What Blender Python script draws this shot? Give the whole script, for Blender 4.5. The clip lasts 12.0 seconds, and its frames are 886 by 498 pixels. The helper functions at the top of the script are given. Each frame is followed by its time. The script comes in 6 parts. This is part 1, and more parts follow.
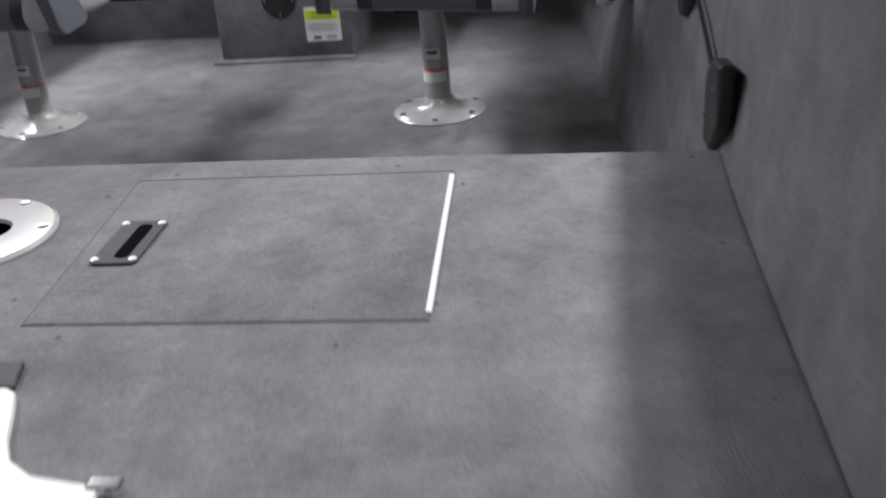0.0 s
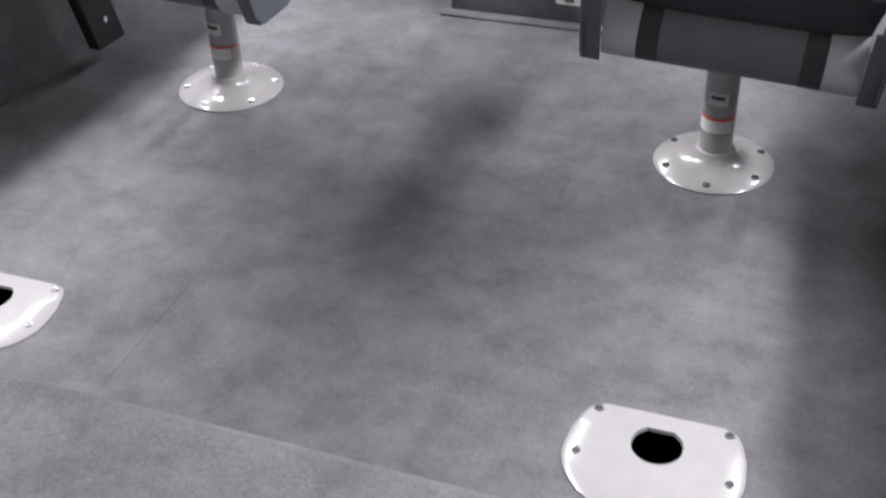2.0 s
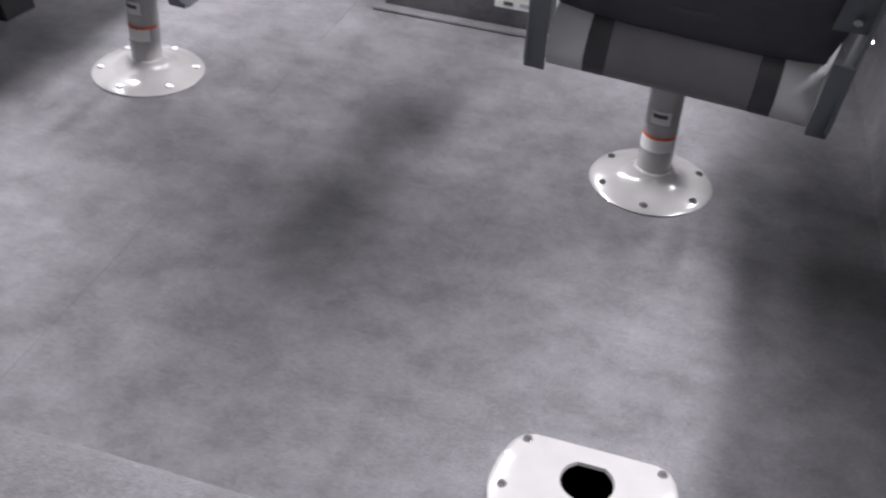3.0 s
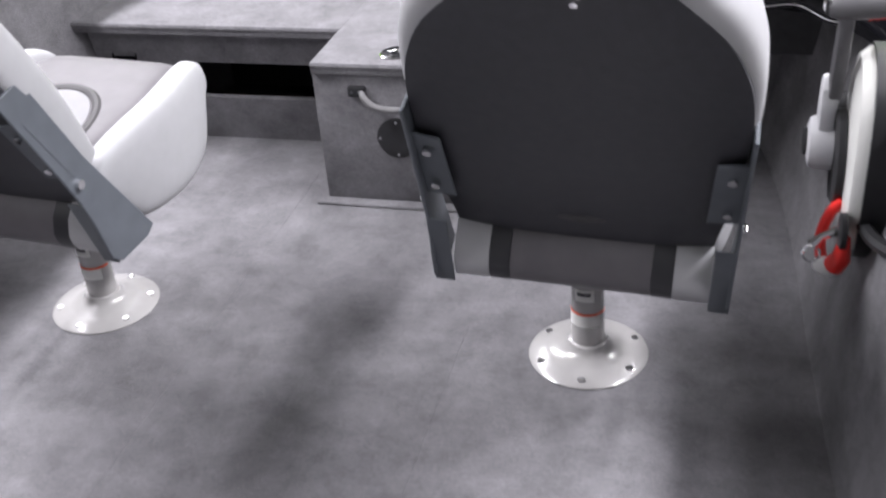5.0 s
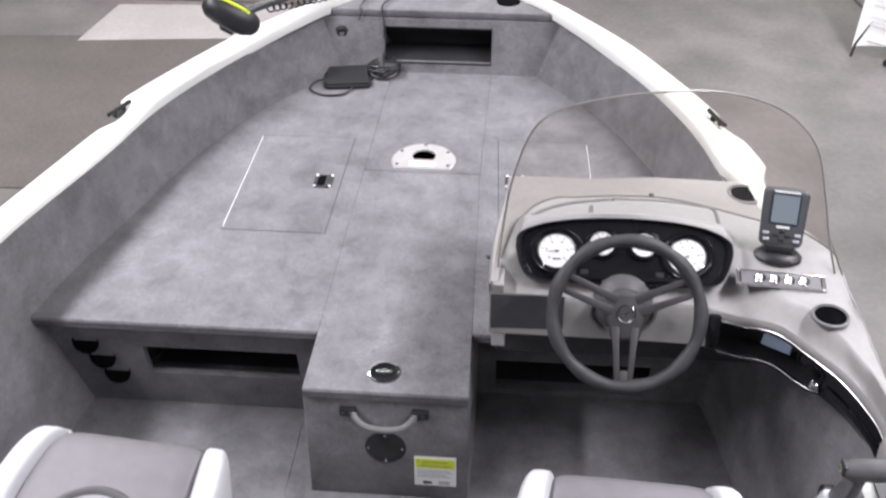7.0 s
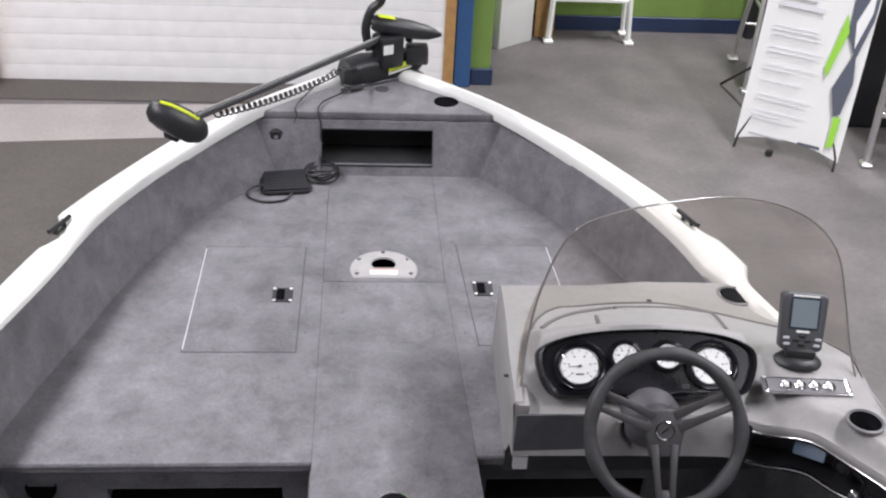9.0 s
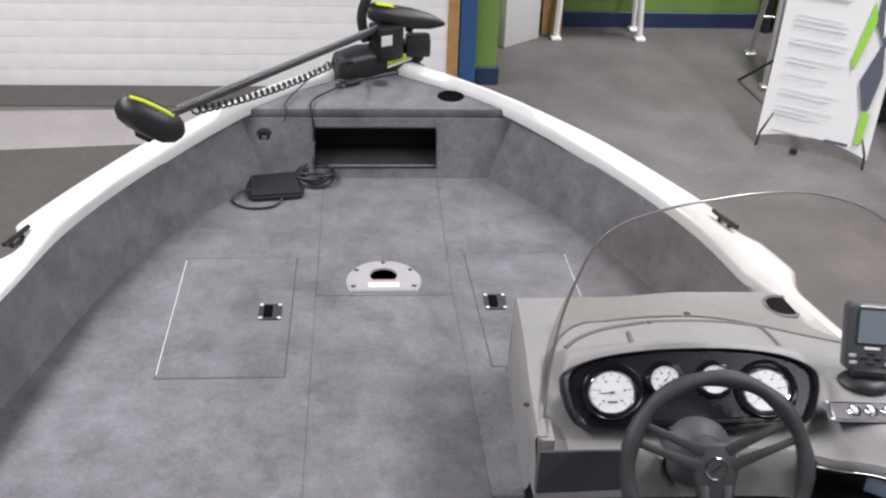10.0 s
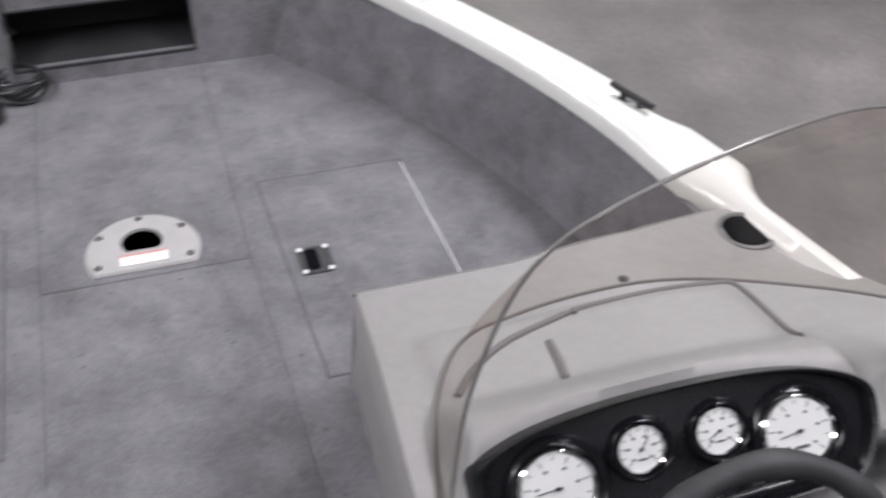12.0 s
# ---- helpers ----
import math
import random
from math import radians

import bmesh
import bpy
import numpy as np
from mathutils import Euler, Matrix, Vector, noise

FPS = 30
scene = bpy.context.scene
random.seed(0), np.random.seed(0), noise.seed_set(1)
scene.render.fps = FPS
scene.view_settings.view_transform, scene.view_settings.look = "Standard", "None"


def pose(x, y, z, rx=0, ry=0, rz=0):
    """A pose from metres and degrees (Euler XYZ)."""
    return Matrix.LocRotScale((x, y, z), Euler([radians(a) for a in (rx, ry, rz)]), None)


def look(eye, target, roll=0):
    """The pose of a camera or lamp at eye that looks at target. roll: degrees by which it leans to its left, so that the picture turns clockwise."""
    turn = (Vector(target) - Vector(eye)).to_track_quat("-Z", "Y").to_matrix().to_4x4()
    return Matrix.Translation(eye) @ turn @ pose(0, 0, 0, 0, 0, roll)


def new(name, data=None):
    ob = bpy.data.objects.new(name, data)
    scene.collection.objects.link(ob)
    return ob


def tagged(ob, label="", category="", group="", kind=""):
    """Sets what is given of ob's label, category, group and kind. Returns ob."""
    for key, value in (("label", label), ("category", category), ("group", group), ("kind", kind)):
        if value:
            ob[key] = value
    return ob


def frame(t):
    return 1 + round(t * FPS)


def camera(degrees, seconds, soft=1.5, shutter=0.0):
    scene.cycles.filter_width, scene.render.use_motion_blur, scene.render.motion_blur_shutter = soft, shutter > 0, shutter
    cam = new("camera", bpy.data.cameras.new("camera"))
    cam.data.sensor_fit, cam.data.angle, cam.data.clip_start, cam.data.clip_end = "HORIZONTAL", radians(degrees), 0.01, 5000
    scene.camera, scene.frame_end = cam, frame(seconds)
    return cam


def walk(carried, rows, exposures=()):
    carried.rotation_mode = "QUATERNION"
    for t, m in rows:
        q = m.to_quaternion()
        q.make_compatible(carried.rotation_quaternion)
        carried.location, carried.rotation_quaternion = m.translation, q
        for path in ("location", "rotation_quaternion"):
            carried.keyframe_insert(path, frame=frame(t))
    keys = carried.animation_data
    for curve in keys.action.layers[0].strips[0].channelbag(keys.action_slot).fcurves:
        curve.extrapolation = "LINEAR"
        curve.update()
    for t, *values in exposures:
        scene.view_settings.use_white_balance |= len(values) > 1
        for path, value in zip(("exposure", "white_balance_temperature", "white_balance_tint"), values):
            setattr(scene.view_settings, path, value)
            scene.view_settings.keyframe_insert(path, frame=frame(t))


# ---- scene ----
cam = camera(42.5, 12.0, soft=2.2, shutter=0.35)
PATH = [
    (0, (0.974, -0.131, 0.927), (0.685, 1.654, 0.073), -5.2),
    (0.5, (0.835, 0.263, 1.055), (0.578, 1.903, -0.061), -1.9),
    (1, (0.793, 0.455, 1.058), (0.447, 2.03, -0.125), -1.7),
    (1.5, (0.754, 0.608, 1.179), (0.325, 2.083, -0.101), -1.8),
    (2, (0.723, 0.627, 1.218), (0.152, 2.14, 0.042), -2.2),
    (2.5, (0.667, 0.661, 1.199), (0.135, 2.223, 0.069), -0.0),
    (3, (0.66, 0.717, 1.177), (0.242, 2.275, -0.005), 4.2),
    (3.2, (0.658, 0.736, 1.169), (0.289, 2.301, -0.021), 6.0),
    (4.8, (0.848, 0.716, 1.379), (0.363, 2.358, 0.345), -4.6),
    (5, (0.825, 0.804, 1.396), (0.327, 2.433, 0.348), -5.0),
    (5.5, (0.736, 0.994, 1.703), (0.227, 2.527, 0.524), -5.4),
    (6, (0.663, 1.056, 2.007), (0.288, 2.574, 0.76), -3.1),
    (6.5, (0.511, 1.022, 2.181), (0.273, 2.601, 0.977), -1.0),
    (7, (0.338, 1.116, 2.258), (0.197, 2.746, 1.107), -0.3),
    (7.5, (0.16, 1.182, 2.281), (0.115, 2.862, 1.196), 1.0),
    (7.7, (0.096, 1.205, 2.269), (0.087, 2.903, 1.214), 1.4),
    (9.5, (-0.103, 1.377, 2.168), (0.077, 3.093, 1.158), 3.3),
    (10, (-0.068, 1.597, 2.035), (0.082, 3.32, 1.031), 2.2),
    (10.5, (-0.006, 1.887, 1.835), (0.068, 3.569, 0.754), 0.3),
    (11, (-0.038, 2.174, 1.748), (0.044, 3.791, 0.574), 1.0),
    (11.5, (-0.064, 2.424, 1.711), (0.152, 3.986, 0.482), 3.2),
    (12, (0.05, 2.594, 1.734), (0.51, 4.05, 0.443), 1.1),
]
EXPOSURES = [(0.0, -0.4), (0.5, -0.28), (1.0, -0.18), (1.5, -0.25), (2.0, -0.2), (2.5, -0.12), (3.2, 0.05), (5.0, 0.25), (5.5, 0.22), (6.0, 0.22), (6.5, 0.13), (7.0, -0.08), (7.5, -0.23), (9.5, -0.55), (10.5, -0.65), (11.0, -0.7), (12.0, -0.75)]
walk(cam, [(t, look(eye, target, roll)) for t, eye, target, roll in PATH], EXPOSURES)

# ---- world and light ----
world = bpy.data.worlds.new("showroom_world")
scene.world = world
world.use_nodes = True
world.node_tree.nodes["Background"].inputs[0].default_value = (0.8, 0.85, 1.0, 1)
world.node_tree.nodes["Background"].inputs[1].default_value = 0.007
scene.view_settings.exposure = 0.0

FLOOR_Z = -0.6          # showroom floor
CEIL_Z = 4.1            # showroom ceiling
LAMP_Z = 3.88
# fluorescent fixtures in two rows along the boat: x, y, length, power
LAMPS = ((-2.75, -0.2, 1.5, 50), (-2.75, 2.7, 2.6, 280), (-2.75, 5.6, 1.5, 140), (-2.75, 7.0, 1.2, 110), (2.5, -0.2, 1.5, 50), (2.95, 2.7, 2.6, 280), (2.9, 5.8, 1.5, 150), (2.9, 8.2, 1.5, 250))


def strip_lamp(x, y, length, power):
    data = bpy.data.lights.new("strip_light", "AREA")
    data.shape, data.size, data.size_y = "RECTANGLE", 0.34, length
    data.energy, data.color, data.spread = power, (0.985, 0.965, 1.03), radians(150)
    ob = new("strip_light", data)
    ob.matrix_world = pose(x, y, LAMP_Z, 0, 0, 0)
    return ob


for lamp in LAMPS:
    strip_lamp(*lamp)


# ---- materials ----
def material(name, base=(0.5, 0.5, 0.5), rough=0.5, metal=0.0, vary=0.0, scale=20.0, blotch=0.0, blotch_scale=3.0, blotch2=0.0,
             bump=0.0, bump_scale=200.0, coat=0.0, random_tint=0.0, spec=0.5):
    m = bpy.data.materials.new(name)
    m.use_nodes = True
    nt = m.node_tree
    b = nt.nodes["Principled BSDF"]
    b.inputs["Roughness"].default_value = rough
    b.inputs["Metallic"].default_value = metal
    b.inputs["Specular IOR Level"].default_value = spec
    b.inputs["Coat Weight"].default_value = coat
    b.inputs["Coat Roughness"].default_value = 0.06
    b.inputs["Base Color"].default_value = (*base, 1)
    coords = nt.nodes.new("ShaderNodeTexCoord")
    if vary or blotch or random_tint:
        value = None

        def noise_factor(size, amount, detail):
            tex = nt.nodes.new("ShaderNodeTexNoise")
            tex.inputs["Scale"].default_value = size
            tex.inputs["Detail"].default_value = detail
            nt.links.new(coords.outputs["Object"], tex.inputs["Vector"])
            ramp = nt.nodes.new("ShaderNodeMapRange")
            ramp.inputs["From Min"].default_value, ramp.inputs["From Max"].default_value = 0.3, 0.7
            ramp.inputs["To Min"].default_value, ramp.inputs["To Max"].default_value = 1 - amount, 1 + amount
            nt.links.new(tex.outputs["Fac"], ramp.inputs["Value"])
            return ramp.outputs["Result"]

        factors = []
        if vary:
            factors.append(noise_factor(scale, vary, 3.0))
        if blotch:
            factors.append(noise_factor(blotch_scale, blotch, 2.5))
        if blotch2:
            factors.append(noise_factor(blotch_scale * 3.7, blotch2, 4.0))
        if random_tint:
            info = nt.nodes.new("ShaderNodeObjectInfo")
            ramp = nt.nodes.new("ShaderNodeMapRange")
            ramp.inputs["To Min"].default_value, ramp.inputs["To Max"].default_value = 1 - random_tint, 1 + random_tint
            nt.links.new(info.outputs["Random"], ramp.inputs["Value"])
            factors.append(ramp.outputs["Result"])
        for f in factors:
            if value is None:
                value = f
            else:
                mul = nt.nodes.new("ShaderNodeMath")
                mul.operation = "MULTIPLY"
                nt.links.new(value, mul.inputs[0])
                nt.links.new(f, mul.inputs[1])
                value = mul.outputs[0]
        tint = nt.nodes.new("ShaderNodeVectorMath")
        tint.operation = "SCALE"
        tint.inputs[0].default_value = base
        nt.links.new(value, tint.inputs["Scale"])
        nt.links.new(tint.outputs["Vector"], b.inputs["Base Color"])
    if bump:
        tex = nt.nodes.new("ShaderNodeTexNoise")
        tex.inputs["Scale"].default_value = bump_scale
        tex.inputs["Detail"].default_value = 3.0
        nt.links.new(coords.outputs["Object"], tex.inputs["Vector"])
        bp = nt.nodes.new("ShaderNodeBump")
        bp.inputs["Strength"].default_value = bump
        bp.inputs["Distance"].default_value = 0.007
        nt.links.new(tex.outputs["Fac"], bp.inputs["Height"])
        nt.links.new(bp.outputs["Normal"], b.inputs["Normal"])
    return m




def carpet_material(name, base):
    """Short cut-pile carpet: fibre specks, brushed nap in soft patches, pile relief."""
    m = bpy.data.materials.new(name)
    m.use_nodes = True
    nt = m.node_tree
    b = nt.nodes["Principled BSDF"]
    b.inputs["Roughness"].default_value = 1.0
    b.inputs["Specular IOR Level"].default_value = 0.05
    b.inputs["Sheen Weight"].default_value = 0.12
    b.inputs["Sheen Roughness"].default_value = 0.6
    coords = nt.nodes.new("ShaderNodeTexCoord")
    value = None
    for scale, detail, rough, warp, lo, hi, dark, light in (
        (650.0, 2.0, 0.6, 0.0, 0.25, 0.75, 0.70, 1.30),
        (140.0, 4.0, 0.65, 0.0, 0.3, 0.7, 0.86, 1.14),
        (10.0, 9.0, 0.70, 0.05, 0.34, 0.66, 0.73, 1.25),
        (1.9, 3.0, 0.5, 0.4, 0.3, 0.7, 0.87, 1.10),
    ):
        tex = nt.nodes.new("ShaderNodeTexNoise")
        tex.inputs["Scale"].default_value = scale
        tex.inputs["Detail"].default_value = detail
        tex.inputs["Roughness"].default_value = rough
        tex.inputs["Distortion"].default_value = warp
        nt.links.new(coords.outputs["Object"], tex.inputs["Vector"])
        ramp = nt.nodes.new("ShaderNodeMapRange")
        ramp.inputs["From Min"].default_value, ramp.inputs["From Max"].default_value = lo, hi
        ramp.inputs["To Min"].default_value, ramp.inputs["To Max"].default_value = dark, light
        nt.links.new(tex.outputs["Fac"], ramp.inputs["Value"])
        if value is None:
            value = ramp.outputs["Result"]
        else:
            mul = nt.nodes.new("ShaderNodeMath")
            mul.operation = "MULTIPLY"
            nt.links.new(value, mul.inputs[0])
            nt.links.new(ramp.outputs["Result"], mul.inputs[1])
            value = mul.outputs[0]
    tint = nt.nodes.new("ShaderNodeVectorMath")
    tint.operation = "SCALE"
    tint.inputs[0].default_value = base
    nt.links.new(value, tint.inputs["Scale"])
    nt.links.new(tint.outputs["Vector"], b.inputs["Base Color"])
    pile = nt.nodes.new("ShaderNodeTexNoise")
    pile.inputs["Scale"].default_value = 300.0
    pile.inputs["Detail"].default_value = 4.0
    pile.inputs["Roughness"].default_value = 0.65
    nt.links.new(coords.outputs["Object"], pile.inputs["Vector"])
    bp = nt.nodes.new("ShaderNodeBump")
    bp.inputs["Strength"].default_value = 0.8
    bp.inputs["Distance"].default_value = 0.004
    nt.links.new(pile.outputs["Fac"], bp.inputs["Height"])
    nt.links.new(bp.outputs["Normal"], b.inputs["Normal"])
    return m


CARPET = carpet_material("grey_marine_carpet", (0.163, 0.159, 0.169))
CARPET_SEAM = material("carpet_seam", (0.135, 0.133, 0.139), 1.0, vary=0.2, scale=200, spec=0.0)
SEAM = material("seam_shadow_gap", (0.10, 0.098, 0.105), 1.0, spec=0.0)
WHITE_GEL = material("white_gelcoat", (0.74, 0.74, 0.71), 0.25, vary=0.03, scale=9, coat=0.3)
CONSOLE = material("warm_grey_textured_plastic", (0.245, 0.236, 0.232), 0.5, vary=0.05, scale=60, blotch=0.05, blotch_scale=5, bump=0.12, bump_scale=600)
CONSOLE_DARK = material("dark_moulding_groove", (0.13, 0.12, 0.115), 0.7)
BLACK_GLOSS = material("gloss_black_plastic", (0.008, 0.008, 0.01), 0.22, vary=0.1, scale=40, spec=0.3)
BLACK = material("black_plastic", (0.018, 0.018, 0.02), 0.45, vary=0.15, scale=40)
BLACK_SOFT = material("soft_black_rubber", (0.03, 0.03, 0.032), 0.6, vary=0.2, scale=50, bump=0.1)
HOLE = material("dark_hole_inside", (0.006, 0.006, 0.007), 0.9, spec=0.0)
DARK_FACE = material("dark_grey_plastic", (0.06, 0.062, 0.068), 0.45, vary=0.08, scale=50)
VINYL_WHITE = material("white_marine_vinyl", (0.44, 0.44, 0.455), 0.5, vary=0.03, scale=30, bump=0.06, bump_scale=500)
VINYL_GREY = material("grey_marine_vinyl", (0.128, 0.121, 0.130), 0.55, vary=0.06, scale=30, bump=0.08, bump_scale=500)
VINYL_LIGHT = material("light_grey_vinyl", (0.21, 0.206, 0.218), 0.55, vary=0.04, scale=30, bump=0.08, bump_scale=500)
SHELL = material("black_seat_shell", (0.044, 0.044, 0.052), 0.5, vary=0.1, scale=60, bump=0.15, bump_scale=700)
# darker vinyl tone that stands for shade in the seat groove
GROOVE_SHADE = material("grey_vinyl_groove_shade", (0.055, 0.052, 0.056), 0.6, vary=0.08, scale=30)
PIPING = material("dark_piping", (0.03, 0.03, 0.035), 0.5)
BRACKET = material("slate_grey_steel_paint", (0.115, 0.127, 0.145), 0.5, vary=0.08, scale=25)
EDGE_WHITE = material("bright_white_edge", (0.72, 0.72, 0.72), 0.3)
PANEL_GREY = material("satin_grey_panel", (0.15, 0.147, 0.15), 0.5, metal=0.0, vary=0.06, scale=60)
SHAFT = material("dark_composite_shaft", (0.05, 0.05, 0.055), 0.35, vary=0.08, scale=30)
WHEEL = material("dark_wheel_plastic", (0.036, 0.034, 0.036), 0.5, vary=0.1, scale=60)
# near-black colour paints the shade deep inside the slot and openings
LINING_SHADE = material("compartment_lining_shade", (0.035, 0.035, 0.038), 0.9, vary=0.15, scale=120)
GRIP = material("grey_grip_plastic", (0.075, 0.073, 0.078), 0.5, vary=0.08, scale=60)
ALU = material("satin_aluminium", (0.72, 0.70, 0.70), 0.32, metal=0.85, vary=0.04, scale=40)
PAINT_BASE = material("light_grey_painted_aluminium", (0.385, 0.376, 0.372), 0.25, vary=0.04, scale=25, coat=0.7)
CHROME = material("chrome", (0.85, 0.85, 0.86), 0.1, metal=1.0)
STEEL = material("steel_screw", (0.6, 0.6, 0.62), 0.3, metal=1.0)
BRIGHT_SCREW = material("bright_plated_screw", (0.8, 0.8, 0.8), 0.4, metal=0.35)
PAPER = material("white_label_paper", (0.78, 0.78, 0.76), 0.6)
LIME = material("lime_yellow_print", (0.62, 0.72, 0.03), 0.5)
ORANGE_RED = material("orange_red_print", (0.72, 0.09, 0.03), 0.5)
RED = material("red_plastic", (0.75, 0.02, 0.015), 0.4)
INK = material("dark_print", (0.09, 0.09, 0.10), 0.6)
INK_FAINT = material("faint_grey_print", (0.69, 0.69, 0.71), 0.6)
INK_PALE = material("pale_grey_print", (0.42, 0.42, 0.45), 0.6)
DIAL = material("white_dial_face", (0.68, 0.68, 0.67), 0.35)
SCREEN = material("dark_screen_glass", (0.03, 0.04, 0.06), 0.05, coat=1.0)
# pale blue base colour paints the room's reflection on the display
SCREEN_REFLECT = material("screen_reflection_tint", (0.19, 0.225, 0.25), 0.08, coat=1.0)
BLUE_PANEL = material("blue_grey_glossy_panel", (0.12, 0.17, 0.24), 0.1, coat=1.0)
CONCRETE = material("brown_grey_showroom_floor", (0.104, 0.094, 0.092), 0.62, vary=0.1, scale=30, blotch=0.4, blotch_scale=0.9, blotch2=0.18, bump=0.1, bump_scale=60)
MAT_DARK = material("dark_floor_mat", (0.075, 0.066, 0.06), 0.85, vary=0.12, scale=60, blotch=0.1, bump=0.2, bump_scale=150)
MAT_LIGHT = material("pale_floor_mat", (0.27, 0.25, 0.24), 0.8, vary=0.08, scale=60, blotch=0.08)
WALL_GREEN = material("green_wall_paint", (0.17, 0.27, 0.06), 0.75, vary=0.04, scale=12)
WALL_WHITE = material("white_wall_paint", (0.4, 0.4, 0.4), 0.8, vary=0.03, scale=8)
DOOR_WHITE = material("white_sectional_door_paint", (0.86, 0.855, 0.845), 0.5, vary=0.04, scale=10)
BLUE = material("blue_paint", (0.03, 0.09, 0.22), 0.5, vary=0.05, scale=14)
NAVY = material("navy_baseboard", (0.02, 0.035, 0.085), 0.5)
WOOD = material("light_brown_wood", (0.42, 0.24, 0.09), 0.6, vary=0.15, scale=18)
CEILING = material("off_white_ceiling_panel", (0.2, 0.2, 0.2), 0.9, vary=0.04, scale=10)
TILE_LIGHT = material("lamp_diffuser", (0.85, 0.85, 0.85), 0.5)
LIME_PRINT = material("lime_green_print", (0.30, 0.62, 0.06), 0.6)
SLATE_PRINT = material("slate_print", (0.09, 0.10, 0.13), 0.6)


def glass_material():
    m = bpy.data.materials.new("smoke_tinted_acrylic")
    m.use_nodes = True
    nt = m.node_tree
    nt.nodes.remove(nt.nodes["Principled BSDF"])
    clear = nt.nodes.new("ShaderNodeBsdfTransparent")
    clear.inputs["Color"].default_value = (0.84, 0.81, 0.78, 1)
    gloss = nt.nodes.new("ShaderNodeBsdfGlossy")
    gloss.inputs["Roughness"].default_value = 0.03
    mix = nt.nodes.new("ShaderNodeMixShader")
    mix.inputs[0].default_value = 0.05
    nt.links.new(clear.outputs[0], mix.inputs[1])
    nt.links.new(gloss.outputs[0], mix.inputs[2])
    nt.links.new(mix.outputs[0], nt.nodes["Material Output"].inputs["Surface"])
    return m


GLASS = glass_material()
GLASS_EDGE = material("smoke_acrylic_edge", (0.20, 0.19, 0.18), 0.2)


# ---- mesh helpers ----
def part(name, bm, mat, parent=None, label="", smooth=35):
    """Links a bmesh as one mesh object, under a thing or a part."""
    bmesh.ops.recalc_face_normals(bm, faces=bm.faces)
    me = bpy.data.meshes.new(name)
    bm.to_mesh(me)
    bm.free()
    me.materials.append(mat)
    if smooth:
        me.polygons.foreach_set("use_smooth", [True] * len(me.polygons))
        me.set_sharp_from_angle(angle=radians(smooth))
    ob = new(name, me)
    if parent:
        ob.parent = parent
    if label:
        ob["label"] = label
    return ob


def thing(name, label, category, group="", kind="", at=None):
    ob = new(name)
    ob.empty_display_size = 0.1
    if at is not None:
        ob.matrix_world = at
    return tagged(ob, label, category, group, kind)


def join(bm, other, m=None):
    """Adds the bmesh other to bm."""
    if m is not None:
        other.transform(m)
    tmp = bpy.data.meshes.new("tmp")
    other.to_mesh(tmp)
    other.free()
    bm.from_mesh(tmp)
    bpy.data.meshes.remove(tmp)
    return bm


def box(x0, x1, y0, y1, z0, z1, bevel=0.0, seg=2):
    bm = bmesh.new()
    m = Matrix.LocRotScale(((x0 + x1) / 2, (y0 + y1) / 2, (z0 + z1) / 2), None, (x1 - x0, y1 - y0, z1 - z0))
    bmesh.ops.create_cube(bm, size=1, matrix=m)
    if bevel:
        bmesh.ops.bevel(bm, geom=list(bm.edges), offset=bevel, segments=seg, profile=0.5, affect="EDGES")
    return bm


def prism(pts, vec, bevel=0.0, seg=2):
    """A polygon pushed along vec."""
    bm = bmesh.new()
    low = [bm.verts.new(p) for p in pts]
    high = [bm.verts.new(Vector(p) + Vector(vec)) for p in pts]
    bm.faces.new(low)
    bm.faces.new(high)
    n = len(pts)
    for i in range(n):
        bm.faces.new((low[i], low[(i + 1) % n], high[(i + 1) % n], high[i]))
    bmesh.ops.recalc_face_normals(bm, faces=bm.faces)
    if bevel:
        sharp = [e for e in bm.edges if len(e.link_faces) == 2 and e.calc_face_angle(0) > 0.6]
        bmesh.ops.bevel(bm, geom=sharp, offset=bevel, segments=seg, profile=0.5, affect="EDGES", clamp_overlap=True)
    return bm


def lathe(profile, seg=32, m=None, caps=True):
    """A profile of (radius, height) turned round z."""
    bm = bmesh.new()
    rings = []
    for r, z in profile:
        if r < 1e-5:
            rings.append([bm.verts.new((0, 0, z))])
        else:
            rings.append([bm.verts.new((r * math.cos(2 * math.pi * i / seg), r * math.sin(2 * math.pi * i / seg), z)) for i in range(seg)])
    for a, b in zip(rings, rings[1:]):
        for i in range(seg):
            j = (i + 1) % seg
            if len(a) == 1 and len(b) > 1:
                bm.faces.new((a[0], b[i], b[j]))
            elif len(b) == 1 and len(a) > 1:
                bm.faces.new((a[i], b[0], a[j]))
            elif len(a) > 1:
                bm.faces.new((a[i], b[i], b[j], a[j]))
    if caps and len(rings[0]) > 1:
        bm.faces.new(rings[0])
    if caps and len(rings[-1]) > 1:
        bm.faces.new(rings[-1])
    if m is not None:
        bm.transform(m)
    return bm


def loft(sections, closed_section=True, caps=True):
    """Sections of equally many points joined into a skin."""
    bm = bmesh.new()
    rows = [[bm.verts.new(p) for p in s] for s in sections]
    n = len(rows[0])
    for a, b in zip(rows, rows[1:]):
        for i in range(n if closed_section else n - 1):
            j = (i + 1) % n
            bm.faces.new((a[i], a[j], b[j], b[i]))
    if caps and closed_section:
        bm.faces.new(rows[0])
        bm.faces.new(rows[-1])
    return bm


